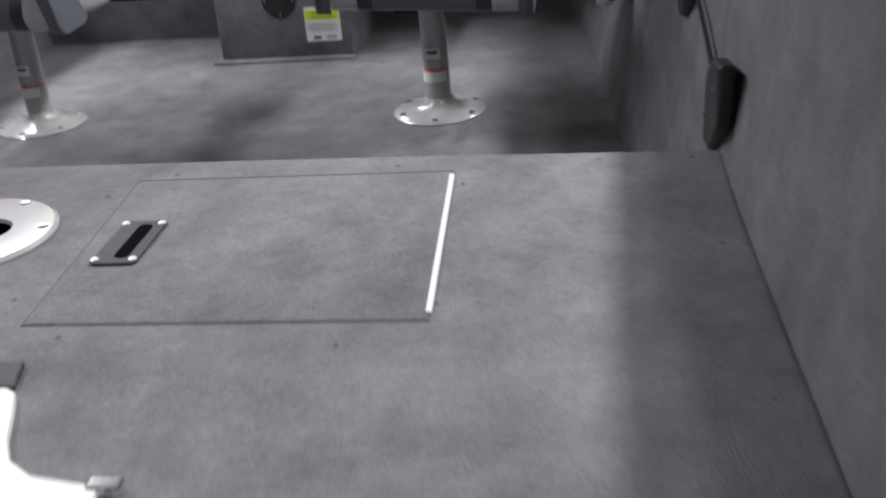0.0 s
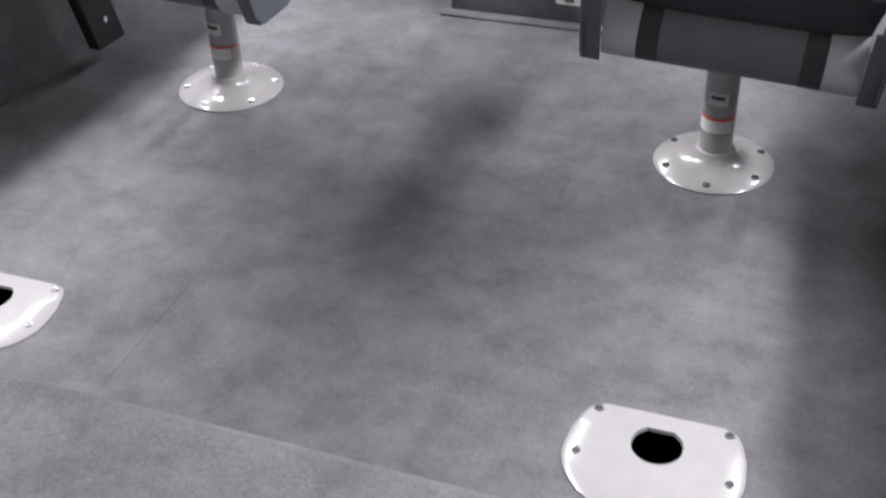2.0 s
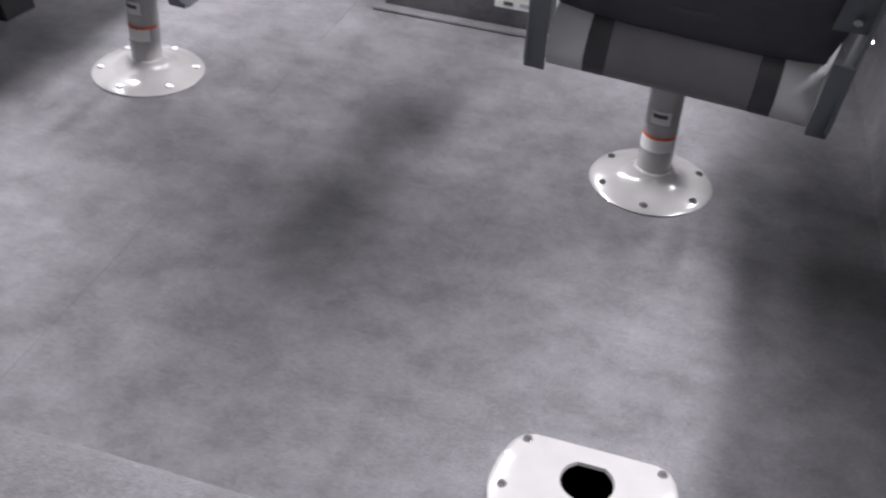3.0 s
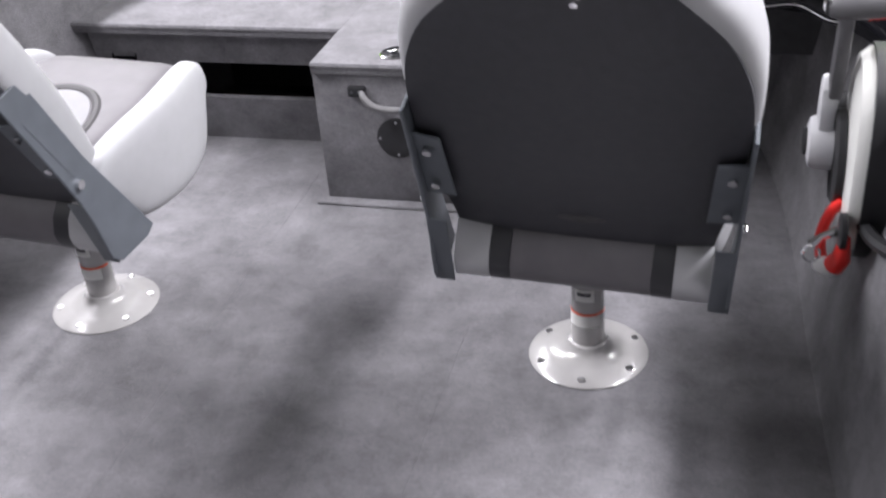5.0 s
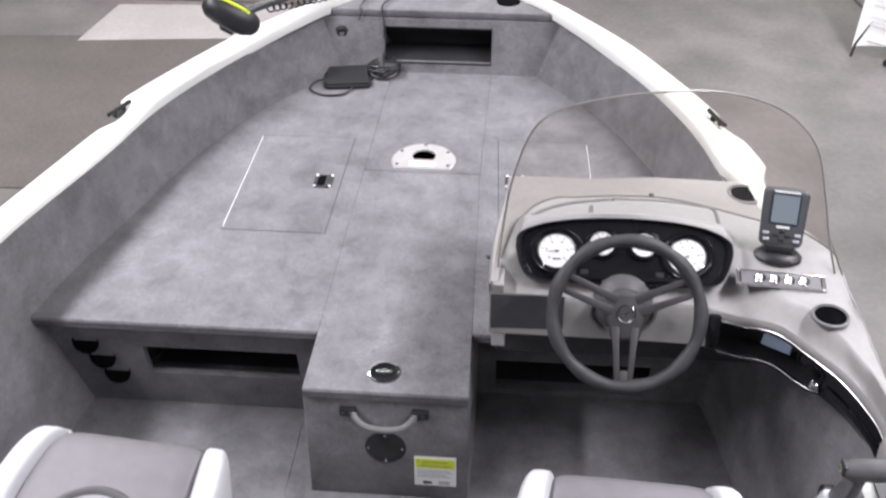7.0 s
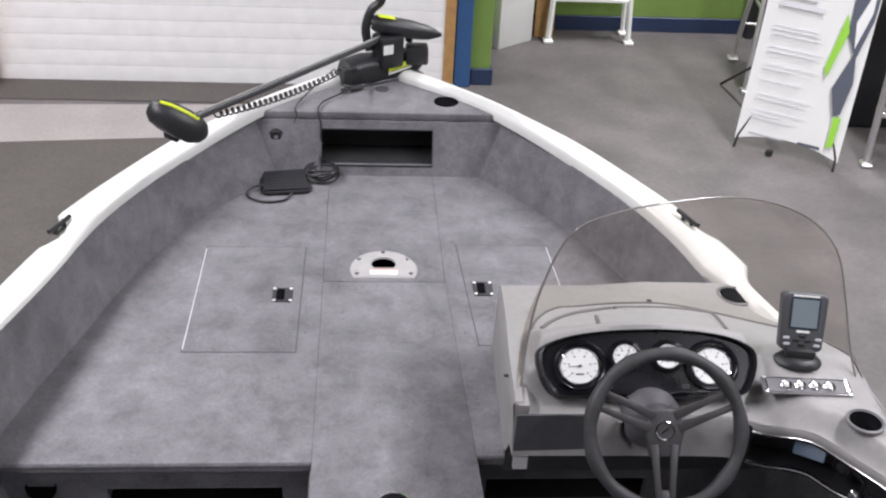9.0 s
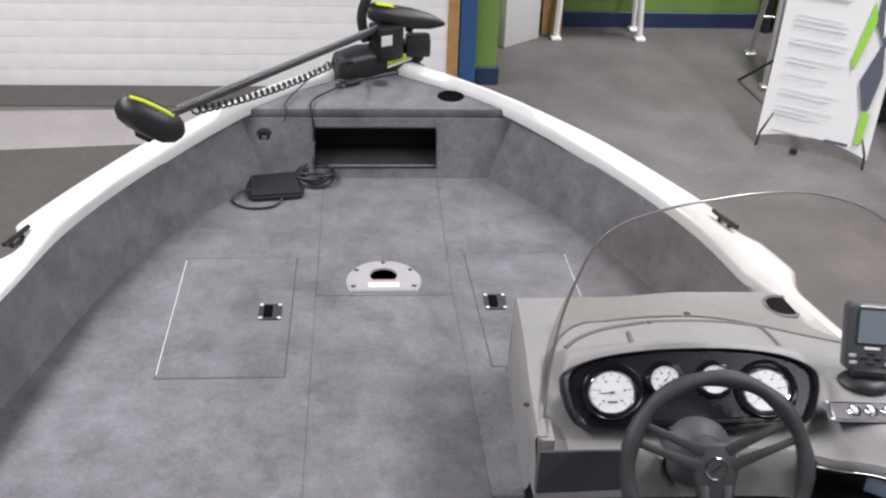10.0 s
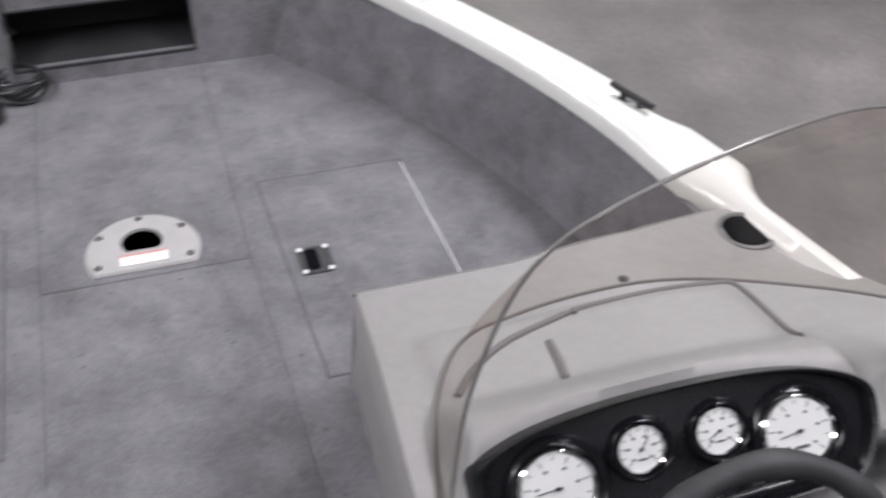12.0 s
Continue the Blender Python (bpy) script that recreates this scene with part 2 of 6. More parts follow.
def smooth_path(pts, n=6):
    """Catmull-Rom through the points."""
    p = [Vector(q) for q in pts]
    p = [2 * p[0] - p[1]] + p + [2 * p[-1] - p[-2]]
    out = []
    for i in range(1, len(p) - 2):
        for k in range(n):
            t = k / n
            a, b, c, d = p[i - 1], p[i], p[i + 1], p[i + 2]
            out.append(0.5 * (2 * b + (c - a) * t + (2 * a - 5 * b + 4 * c - d) * t * t + (3 * b - a - 3 * c + d) * t ** 3))
    out.append(p[-2])
    return out


def tube(path, radius, seg=8, closed=False):
    """A round tube along a path; radius is a number or one for each point."""
    path = [Vector(p) for p in path]
    n = len(path)
    radii = radius if isinstance(radius, (list, tuple)) else [radius] * n
    ref = Vector((0.13, 0.21, 0.97))
    rings = []
    side = None
    for i in range(n):
        if closed:
            d = path[(i + 1) % n] - path[i - 1]
        else:
            d = path[min(i + 1, n - 1)] - path[max(i - 1, 0)]
        d.normalize()
        side = (ref.cross(d) if side is None else side - d * side.dot(d)).normalized()
        up = d.cross(side)
        rings.append([path[i] + radii[i] * (math.cos(2 * math.pi * k / seg) * side + math.sin(2 * math.pi * k / seg) * up) for k in range(seg)])
    if closed:
        rings.append(rings[0])
        bm = loft(rings, caps=False)
        bmesh.ops.remove_doubles(bm, verts=bm.verts, dist=1e-5)
        return bm
    return loft(rings)


def disc(r, h, m, seg=20):
    return lathe([(r * 0.92, 0), (r, h * 0.35), (r * 0.9, h), (0, h)], seg, m)


def rounded_rect(w, h, r, n=5):
    out = []
    for cx, cy, a0 in ((w / 2 - r, h / 2 - r, 0), (-w / 2 + r, h / 2 - r, 90), (-w / 2 + r, -h / 2 + r, 180), (w / 2 - r, -h / 2 + r, 270)):
        for i in range(n + 1):
            a = radians(a0 + 90 * i / n)
            out.append((cx + r * math.cos(a), cy + r * math.sin(a)))
    return out


def curve_fn(keys):
    """A smooth function through (x, value) pairs."""
    xs, vs = np.array(keys, float).T
    slope = np.gradient(vs, xs)

    def f(x):
        x = min(max(x, xs[0]), xs[-1])
        i = int(min(max(np.searchsorted(xs, x) - 1, 0), len(xs) - 2))
        h = xs[i + 1] - xs[i]
        t = (x - xs[i]) / h
        return float((2 * t**3 - 3 * t**2 + 1) * vs[i] + (t**3 - 2 * t**2 + t) * h * slope[i] + (-2 * t**3 + 3 * t**2) * vs[i + 1] + (t**3 - t**2) * h * slope[i + 1])

    return f


def sstep(a, b, x):
    t = min(max((x - a) / (b - a), 0.0), 1.0)
    return t * t * (3 - 2 * t)


# ---- plan of the boat: half widths along its length ----
inner = curve_fn([(-1.0, 1.215), (0.5, 1.2), (1.0, 1.176), (1.5, 1.158), (2.0, 1.13), (2.4, 1.093), (2.7, 1.06), (3.0, 1.038), (3.43, 0.985), (3.95, 0.875), (4.1, 0.845), (4.36, 0.757), (4.63, 0.625), (4.92, 0.452), (4.975, 0.414), (5.1, 0.30), (5.3, 0.06)])
outer = curve_fn([(-1.0, 1.31), (0.5, 1.295), (1.5, 1.25), (2.0, 1.222), (2.5, 1.172), (3.0, 1.125), (3.4, 1.09), (3.63, 1.05), (4.2, 0.905), (4.48, 0.778), (4.73, 0.64), (4.97, 0.455), (5.26, 0.19), (5.42, 0.015)])
sheer = curve_fn([(-1.0, 0.765), (0.5, 0.76), (1.0, 0.75), (1.4, 0.71), (2.0, 0.69), (2.5, 0.675), (3.3, 0.648), (3.9, 0.612), (4.3, 0.603), (5.42, 0.603)])
DECK_Z = 0.375
AFT_Z = 0.367
BOW_Z = 0.582
AFT_Y = 1.338     # front edge of the aft deck
STEP_Y = 3.385    # aft edge of the front deck


def wall_x(y, z):
    """Half width of the lined inner side at a height."""
    flare = 0.19 - 0.08 * sstep(1.2, 1.7, y) + 0.04 * sstep(1.8, 2.3, y) + 0.16 * sstep(3.5, 4.2, y) + 0.44 * sstep(4.55, 4.9, y)
    return inner(y) - 0.004 + 0.043 * sstep(4.55, 4.9, y) - flare * max(0.0, 0.57 - z)


def console_bay(y, z):
    """The side beside the console stands further out towards its top."""
    return 0.055 * sstep(2.4, 2.7, y) * sstep(3.5, 3.25, y) * min(1.0, max(0.0, z / 0.5))


# ---- showroom ----
def showroom():
    f = part("floor", box(-8, 8, -5, 12, FLOOR_Z - 0.1, FLOOR_Z), CONCRETE, smooth=0)
    tagged(f, "brown-grey polished concrete showroom floor", "floor", kind="structure")
    c = part("ceiling", box(-8, 8, -5, 12, CEIL_Z, CEIL_Z + 0.1), CEILING, smooth=0)
    tagged(c, "off-white flat showroom ceiling", "ceiling", kind="structure")
    for n, b, mat, lab in (
        ("wall_west", (-8.1, -8, -5, 12), WALL_WHITE, "white painted side wall"),
        ("wall_east", (8, 8.1, -5, 12), WALL_WHITE, "white painted side wall"),
        ("wall_south", (-8, 8, -5.1, -5), WALL_WHITE, "white painted end wall"),
        ("wall_north_left", (-8, -2.55, 7.84, 7.99), WALL_GREEN, "green painted wall beside the roller door"),
        ("wall_back_room", (0.8, 8, 9.22, 9.35), WALL_GREEN, "green painted wall of the back room"),
    ):
        w = part(n, box(*b, FLOOR_Z, CEIL_Z), mat, smooth=0)
        tagged(w, lab, "wall", kind="structure")
    w = part("wall_north_end", box(0.655, 0.785, 8.14, 9.22, FLOOR_Z, CEIL_Z), WALL_GREEN, smooth=0)
    tagged(w, "green painted end of a partition wall", "wall", kind="structure")
    for n, b in (("baseboard_left", (-8, -2.55, 7.82, 7.84)), ("baseboard_end", (0.657, 0.79, 8.12, 8.14)), ("baseboard_side", (0.785, 0.8, 8.12, 9.2)), ("baseboard_back", (0.8, 8, 9.2, 9.22))):
        o = part(n, box(*b, FLOOR_Z, FLOOR_Z + 0.11, 0.004, 1), NAVY)
        tagged(o, "navy blue baseboard", "baseboard", kind="structure")
    # door posts: blue steel and timber on both sides of the roller door
    for n, b, mat, lab in (
        ("door_post_blue_right", (0.545, 0.65, 8.08, 8.3), BLUE, "blue painted steel door post"),
        ("door_post_timber_right", (0.475, 0.54, 8.06, 8.3), WOOD, "bare timber door jamb"),
        ("door_post_blue_left", (-2.54, -2.42, 7.77, 8.19), BLUE, "blue painted steel door post"),
        ("door_post_timber_left", (-2.415, -2.29, 7.85, 8.19), WOOD, "bare timber door jamb"),
    ):
        o = part(n, box(*b, FLOOR_Z, CEIL_Z, 0.006, 1), mat)
        tagged(o, lab, "door post", kind="structure")
    # sectional roller door
    door = thing("roller_door", "white ribbed sectional roller door, closed", "door", kind="structure", at=pose(0, 8.08, FLOOR_Z))
    z = 0.0
    while z < 2.95:
        bm = bmesh.new()
        for k in range(5):
            prof = [(0, 0.0), (-0.0008, 0.012), (-0.0008, 0.086), (0, 0.0985)]
            z0 = z + 0.1 * k
            join(bm, loft([[(x, 0.0 + p[0], z0 + p[1]) for p in prof] + [(x, 0.04, z0 + 0.0995), (x, 0.04, z0)] for x in (-2.29, 0.475)]))
        part("door_section", bm, DOOR_WHITE, door, smooth=20)
        z += 0.5
    lintel = part("wall_north_lintel", box(-2.29, 0.475, 8.08, 8.18, FLOOR_Z + 3.0, CEIL_Z), WALL_WHITE, smooth=0)
    tagged(lintel, "white painted wall over the roller door", "wall", kind="structure")
    part("bottom_seal", box(-2.29, 0.475, -0.01, 0.05, -0.02, 0.0), BLACK_SOFT, door)
    # floor mats at the door
    m1 = part("door_mat", box(-2.9, 0.45, 7.76, 8.06, FLOOR_Z, FLOOR_Z + 0.006), MAT_DARK)
    tagged(m1, "dark brown rubber strip along the door", "mat", kind="structure")
    m2 = part("entrance_mat", prism([(-2.34, 7.12, FLOOR_Z), (-0.2, 7.34, FLOOR_Z), (-0.2, 7.75, FLOOR_Z), (-2.26, 7.66, FLOOR_Z)], (0, 0, 0.008)), MAT_LIGHT)
    tagged(m2, "pale grey flat mat on the showroom floor", "mat")
    m3 = part("dark_carpet_strip", prism([(-8, 5.2, FLOOR_Z), (-0.2, 5.6, FLOOR_Z), (-0.2, 7.33, FLOOR_Z), (-8, 6.83, FLOOR_Z)], (0, 0, 0.006)), MAT_DARK)
    tagged(m3, "dark brown carpet strip on the showroom floor", "carpet", kind="structure")
    # strip light housings
    for x, y, length, power in LAMPS:
        lit = thing("ceiling_light", "long white fluorescent strip light on the ceiling", "ceiling light", "strip lights", at=pose(x, y, LAMP_Z))
        part("housing", box(-0.2, 0.2, -length / 2, length / 2, 0.03, CEIL_Z - LAMP_Z, 0.01, 2), TILE_LIGHT, lit)


showroom()


# ---- hull ----
def stations(y0, y1, n):
    return [y0 + (y1 - y0) * i / n for i in range(n + 1)]


def hull():
    boat = thing("boat_hull", "white aluminium fishing boat hull lined with grey carpet", "boat")
    for side, word in ((-1, "left"), (1, "right")):
        # lined inner side
        sec = []
        for y in stations(-0.95, 5.2, 60):
            bay = console_bay if side > 0 else (lambda y, z: 0.0)
            pts = [(side * (wall_x(y, z) + bay(y, z)), y, z) for z in (-0.06, 0.1, 0.25, 0.37, 0.48, sheer(y) - 0.035)]
            back = [(side * (max(wall_x(y, z), 0.0) + bay(y, z) + 0.012), y, z) for z in (sheer(y) - 0.035, 0.25, -0.06)]
            sec.append(pts + back)
        part("side_lining", loft(sec), CARPET, boat, "grey carpet lining on the hull side", smooth=50)
        # gunwale: thicker towards the bow, stepped and notched at the cleat
        cap_end, cleat_y = (4.12, 4.1) if side < 0 else (3.88, 4.15)
        sec = []
        for y in stations(-1.0, 5.42, 150):
            k = sstep(cap_end - 0.03, cap_end + 0.05, y)
            notch = 0.024 * sstep(cleat_y - 0.075, cleat_y - 0.045, y) * sstep(cleat_y + 0.075, cleat_y + 0.045, y)
            a, b = inner(y) if y < 5.3 else 0.03, outer(y) - 0.014 + 0.030 * k - notch
            if side > 0:
                a += max(console_bay(y, 0.6), 0.034 * (1 - k) * sstep(3.0, 3.4, y))   # the strip is narrower beside the console
            b = max(b, a + 0.01)
            w = b - a
            z = sheer(y) - 0.008 + 0.018 * k
            sec.append([(side * x, y, zz) for x, zz in ((a, z - 0.05), (a - 0.004, z - 0.022), (a + 0.004, z - 0.012), (a + 0.3 * w, z + 0.004), (a + 0.7 * w, z + 0.004), (b - 0.012, z - 0.002), (b, z - 0.014), (b, z - 0.075), (b - 0.015, z - 0.08), (a + 0.02, z - 0.055))])
        part("gunwale", loft(sec), WHITE_GEL, boat, "white gunwale with a thicker bow end", smooth=50)
        # outer skin
        sec = []
        for y in stations(-1.0, 5.4, 40):
            b = outer(y)
            keel = 0.0 if y < 3.5 else ((y - 3.5) / 1.9) ** 2 * 0.75
            sec.append([(side * x, y, zz) for x, zz in ((b - 0.01, sheer(y) - 0.065), (b - 0.005, 0.45), (b * 0.97, 0.25), (b * 0.92, 0.0 + keel * 0.3), (b * 0.80, -0.25 + keel * 0.7), (0.0, -0.595 + keel))])
        part("outer_skin", loft(sec, closed_section=False), WHITE_GEL, boat, "white painted outer hull side", smooth=50)
    part("transom", box(-1.28, 1.28, -1.03, -0.97, -0.3, 0.76, 0.01), WHITE_GEL, boat)
    # cockpit sole in three carpeted panels
    part("sub_floor", box(-0.96, 0.96, 1.25, 3.66, -0.05, -0.003), CARPET_SEAM, boat)
    for x0, x1, g, edge in ((-1.2, -0.262, 0.0006, 0.0009), (-0.262, 0.292, 0.0001, 0.0004), (0.292, 1.2, 0.0001, 0.0003)):
        pts = []
        left, right = [], []
        for y in stations(1.15, 3.66, 16):
            left.append((max(x0 + g, -wall_x(y, 0.0) - 0.005), y, -0.012))
            right.append((min(x1 - g, wall_x(y, 0.0) + 0.005), y, -0.012))
        part("floor_panel", prism(left + right[::-1], (0, 0, 0.012), edge, 1), CARPET, boat)
    return boat


hull()


# ---- small fittings ----
def screw(parent, x, y, z, r=0.004, name="screw", mat=STEEL):
    return part(name, lathe([(r, 0), (r, r * 0.25), (r * 0.6, r * 0.5), (0, r * 0.5)], 8, pose(x, y, z)), mat, parent)


def slam_latch(parent, x, y, z, w=0.058, d=0.078, turn=0, slot=0.42):
    """A flush black pull latch with a recess."""
    m = pose(x, y, z, 0, 0, turn)
    o = part("latch", prism([(px, py, 0) for px, py in rounded_rect(w, d, 0.008)], (0, 0, 0.004), 0.0012, 1), BLACK_SOFT, parent, "black plastic flush pull latch")
    o.matrix_local = m
    part("recess", prism([(px - 0.1 * w, py, 0.0041) for px, py in rounded_rect(w * slot, d * 0.78, w * slot * 0.48 if slot < 0.4 else 0.006)], (0, 0, 0.0006)), HOLE, o)
    for sx in (-1, 1):
        for sy in (-1, 1):
            screw(o, sx * w * 0.41, sy * d * 0.42, 0.004, 0.0052, mat=BRIGHT_SCREW)
    return o


def hatch(parent, x0, x1, y0, y1, z, hinge, latch_at, latch_turn=0, latch_d=0.074, hinge_w=0.0012, side_gap=0.0032, far_gap=0.0032, slot=0.42, skew=0.0):
    """A carpeted lid standing 4 mm proud, with a metal hinge edge on one side."""
    rim = part("hatch_rim", box(x0 - side_gap, x1 + side_gap, y0 - 0.0032, y1 + far_gap, z - 0.004, z + 0.0006), SEAM, parent)
    lid = part("hatch_lid", box(x0, x1, y0, y1, z - 0.004, z + 0.0018, 0.0016, 2), CARPET, parent, "grey carpeted storage hatch lid, closed")
    hx = x1 if hinge > 0 else x0
    edge = part("hinge_edge", box(hx - hinge_w, hx + hinge_w, y0 + 0.012, y1 - 0.012, z, z + 0.0038, 0.0008, 1), EDGE_WHITE, lid, "bright white hinge edge")
    slam_latch(lid, *latch_at, z + 0.0018, d=latch_d, turn=latch_turn, slot=slot)
    slant = Matrix.Identity(4)
    slant[0][1], slant[0][3] = -skew, skew * (y0 + y1) / 2
    for o in (rim, lid, edge):
        o.data.transform(slant)
    return lid


def seat_plate(name, m, label, shape, sticker=False, wide=1.0, deep=1.0):
    """A pedestal floor plate with one straight side and a socket hole; the straight side faces +y."""
    t = thing(name, label, "floor plate", "seat plates", at=m)
    pts = []
    if shape == "shield":
        hole, outline = 0.036, [(-0.119, 0.0), (-0.116, 0.045), (-0.106, 0.085), (-0.097, 0.103), (-0.084, 0.111), (-0.04, 0.1115), (0.04, 0.1115), (0.084, 0.111), (0.097, 0.103), (0.106, 0.085), (0.116, 0.045), (0.119, 0.0)]
        pts = outline + [(0.119 * math.cos(a), 0.121 * math.sin(a)) for a in [-math.pi * k / 20 for k in range(1, 20)]]
        screws = [(-0.088, 0.092), (0.088, 0.092), (-0.1, -0.012), (0.1, -0.012), (0.0, -0.1)]
    else:
        hole, r, cut = -0.022, 0.105, 0.054
        a0 = math.asin(cut / r)
        pts = [(r * math.cos(a), r * math.sin(a)) for a in [math.pi - a0 + (math.pi + 2 * a0) * i / 36 for i in range(37)]]
        screws = [(-0.082, 0.035), (0.082, 0.035), (-0.075, -0.05), (0.075, -0.05), (0.0, -0.09)]
    hole *= deep
    pts = [(x * wide, y * deep) for x, y in pts]
    screws = [(x * wide, y * deep) for x, y in screws]
    rings = [[(x * k, (y - hole) * k + hole, z) for x, y in pts] for k, z in ((1.0, 0.0), (1.0, 0.003), (0.95, 0.007), (0.6, 0.009))]
    for rr, z in ((0.038, 0.009), (0.0365, 0.003)):
        rings.append([(rr * math.cos(math.atan2(y - hole, x)), hole + rr * math.sin(math.atan2(y - hole, x)), z) for x, y in pts])
    part("plate", loft(rings, caps=False), PAINT_BASE, t, smooth=30)
    part("socket_hole", lathe([(0.037, 0.0035), (0.0, 0.0035)], 24, pose(0, hole, 0)), HOLE, t)
    for x, y in screws:
        s = part("slotted_screw", disc(0.0075, 0.004, pose(x, y, 0.0055), 12), STEEL, t)
        part("slot", box(x - 0.005, x + 0.005, y - 0.001, y + 0.001, 0.0092, 0.0099), INK, s)
    if sticker:
        part("sticker", box(-0.042, 0.042, 0.018, 0.042, 0.0072, 0.0102), PAPER, t, "small white paper sticker")
        part("sticker_stripe", box(-0.042, 0.042, 0.0145, 0.0178, 0.0076, 0.0103), ORANGE_RED, t)
    return t


# ---- front deck ----
def front_deck():
    d = thing("front_deck", "raised front casting deck covered in grey carpet", "boat deck")
    g = 0.0003
    thick = 0.028

    def panel(edge0, edge1, y0, y1, n=18, label="", bevel=0.0014):
        left = [(edge0(y), y, DECK_Z - thick) for y in stations(y0, y1, n)]
        right = [(edge1(y), y, DECK_Z - thick) for y in stations(y0, y1, n)]
        return part("deck_panel", prism(left + right[::-1], (0, 0, thick), bevel, 2), CARPET, d, label)

    wall = lambda y: wall_x(y, DECK_Z) + 0.004
    port = lambda y: -0.180 - 0.0085 * (4.2 - y)
    star = lambda y: 0.19 + 0.031 * max(0.0, 4.2 - y)
    panel(lambda y: -wall(y), lambda y: port(y) - g, STEP_Y, 4.97)
    panel(lambda y: star(y) + g, wall, STEP_Y + 0.02, 4.97)
    panel(lambda y: port(y) + g, lambda y: star(y) - g, 3.165, 4.197, 4)
    panel(lambda y: port(y) + g, lambda y: star(y) - g, 4.2, 4.97, 4, bevel=0.002)
    for x0, x1, y in ((-wall(STEP_Y), -0.191, STEP_Y), (-0.188, 0.221, 3.165), (0.216, wall(3.41), STEP_Y + 0.02)):
        part("nosing", tube([(x0, y + 0.0055, DECK_Z - 0.0078), (x1, y + 0.0055, DECK_Z - 0.0078)], 0.0085, 10), CARPET, d)
    part("seam_bed", box(-0.21, 0.21, 3.42, 4.9, DECK_Z - 0.05, DECK_Z - 0.002), CARPET_SEAM, d)
    # sloping riser with a long opening, to the left of the box
    top_y, low_y = STEP_Y + 0.028, 3.487

    def riser(x0, x1, ox0, ox1, oz0, oz1, name):
        def at(x, z):
            f = z / (DECK_Z - thick)
            return (x, low_y + (top_y - low_y) * f, z)

        bm = bmesh.new()
        h = DECK_Z - thick
        for a, b, c, e in ((x0, x1, oz1, h), (x0, x1, 0.0, oz0), (x0, ox0, oz0, oz1), (ox1, x1, oz0, oz1)):
            join(bm, prism([at(a, c), at(b, c), at(b, e), at(a, e)], (0, 0.022, 0)))
        part(name, bm, CARPET, d, "sloping carpeted riser with a long storage opening")
        # back and floor coloured dark for the shade inside the opening
        part("opening_lining", box(ox0 - 0.06, ox1 + 0.06, 3.86, 3.88, -0.01, 0.345), LINING_SHADE, d)
        part("opening_floor", box(ox0 - 0.06, ox1 + 0.06, 3.6, 3.88, -0.02, -0.003), LINING_SHADE, d)

    riser(-0.935, -0.19, -0.69, -0.262, 0.138, 0.252, "riser")
    low_y, top_y = 3.60, 3.58
    riser(0.22, 0.93, 0.274, 0.712, 0.016, 0.13, "riser")
    # three rod tube holes in the left riser
    for x, z in ((-0.845, 0.262), (-0.812, 0.2), (-0.785, 0.135)):
        y = 3.487 - 0.074 * z / 0.347
        part("rod_tube", lathe([(0.036, 0.0), (0.038, 0.004), (0.035, 0.006), (0.032, 0.001), (0, 0.001)], 24, pose(x, y, z, 78, 0, 0)), HOLE, d, "round black rod tube end")
    hatch(d, -0.549, -0.243, 3.836, 4.397, DECK_Z, -1, (-0.296, 4.117), skew=-0.012)
    hatch(d, 0.252, 0.541, 3.868, 4.42, DECK_Z, 1, (0.301, 4.157), skew=0.044)
    for x, y in ((-0.225, 4.3), (-0.225, 4.06), (-0.222, 3.93), (-0.13, 4.17), (0.06, 4.175), (0.11, 4.18), (-0.06, 4.17), (-0.12, 4.03), (-0.118, 4.0), (0.12, 4.02), (0.125, 3.99), (0.228, 3.93), (0.235, 3.76), (0.235, 3.63), (0.15, 4.42), (-0.17, 4.38)):
        part("screw_dimple", lathe([(0.0032, 0), (0.0026, 0.0006), (0, 0.0006)], 8, pose(x, y, DECK_Z)), SEAM, d)
    return d


front_deck()


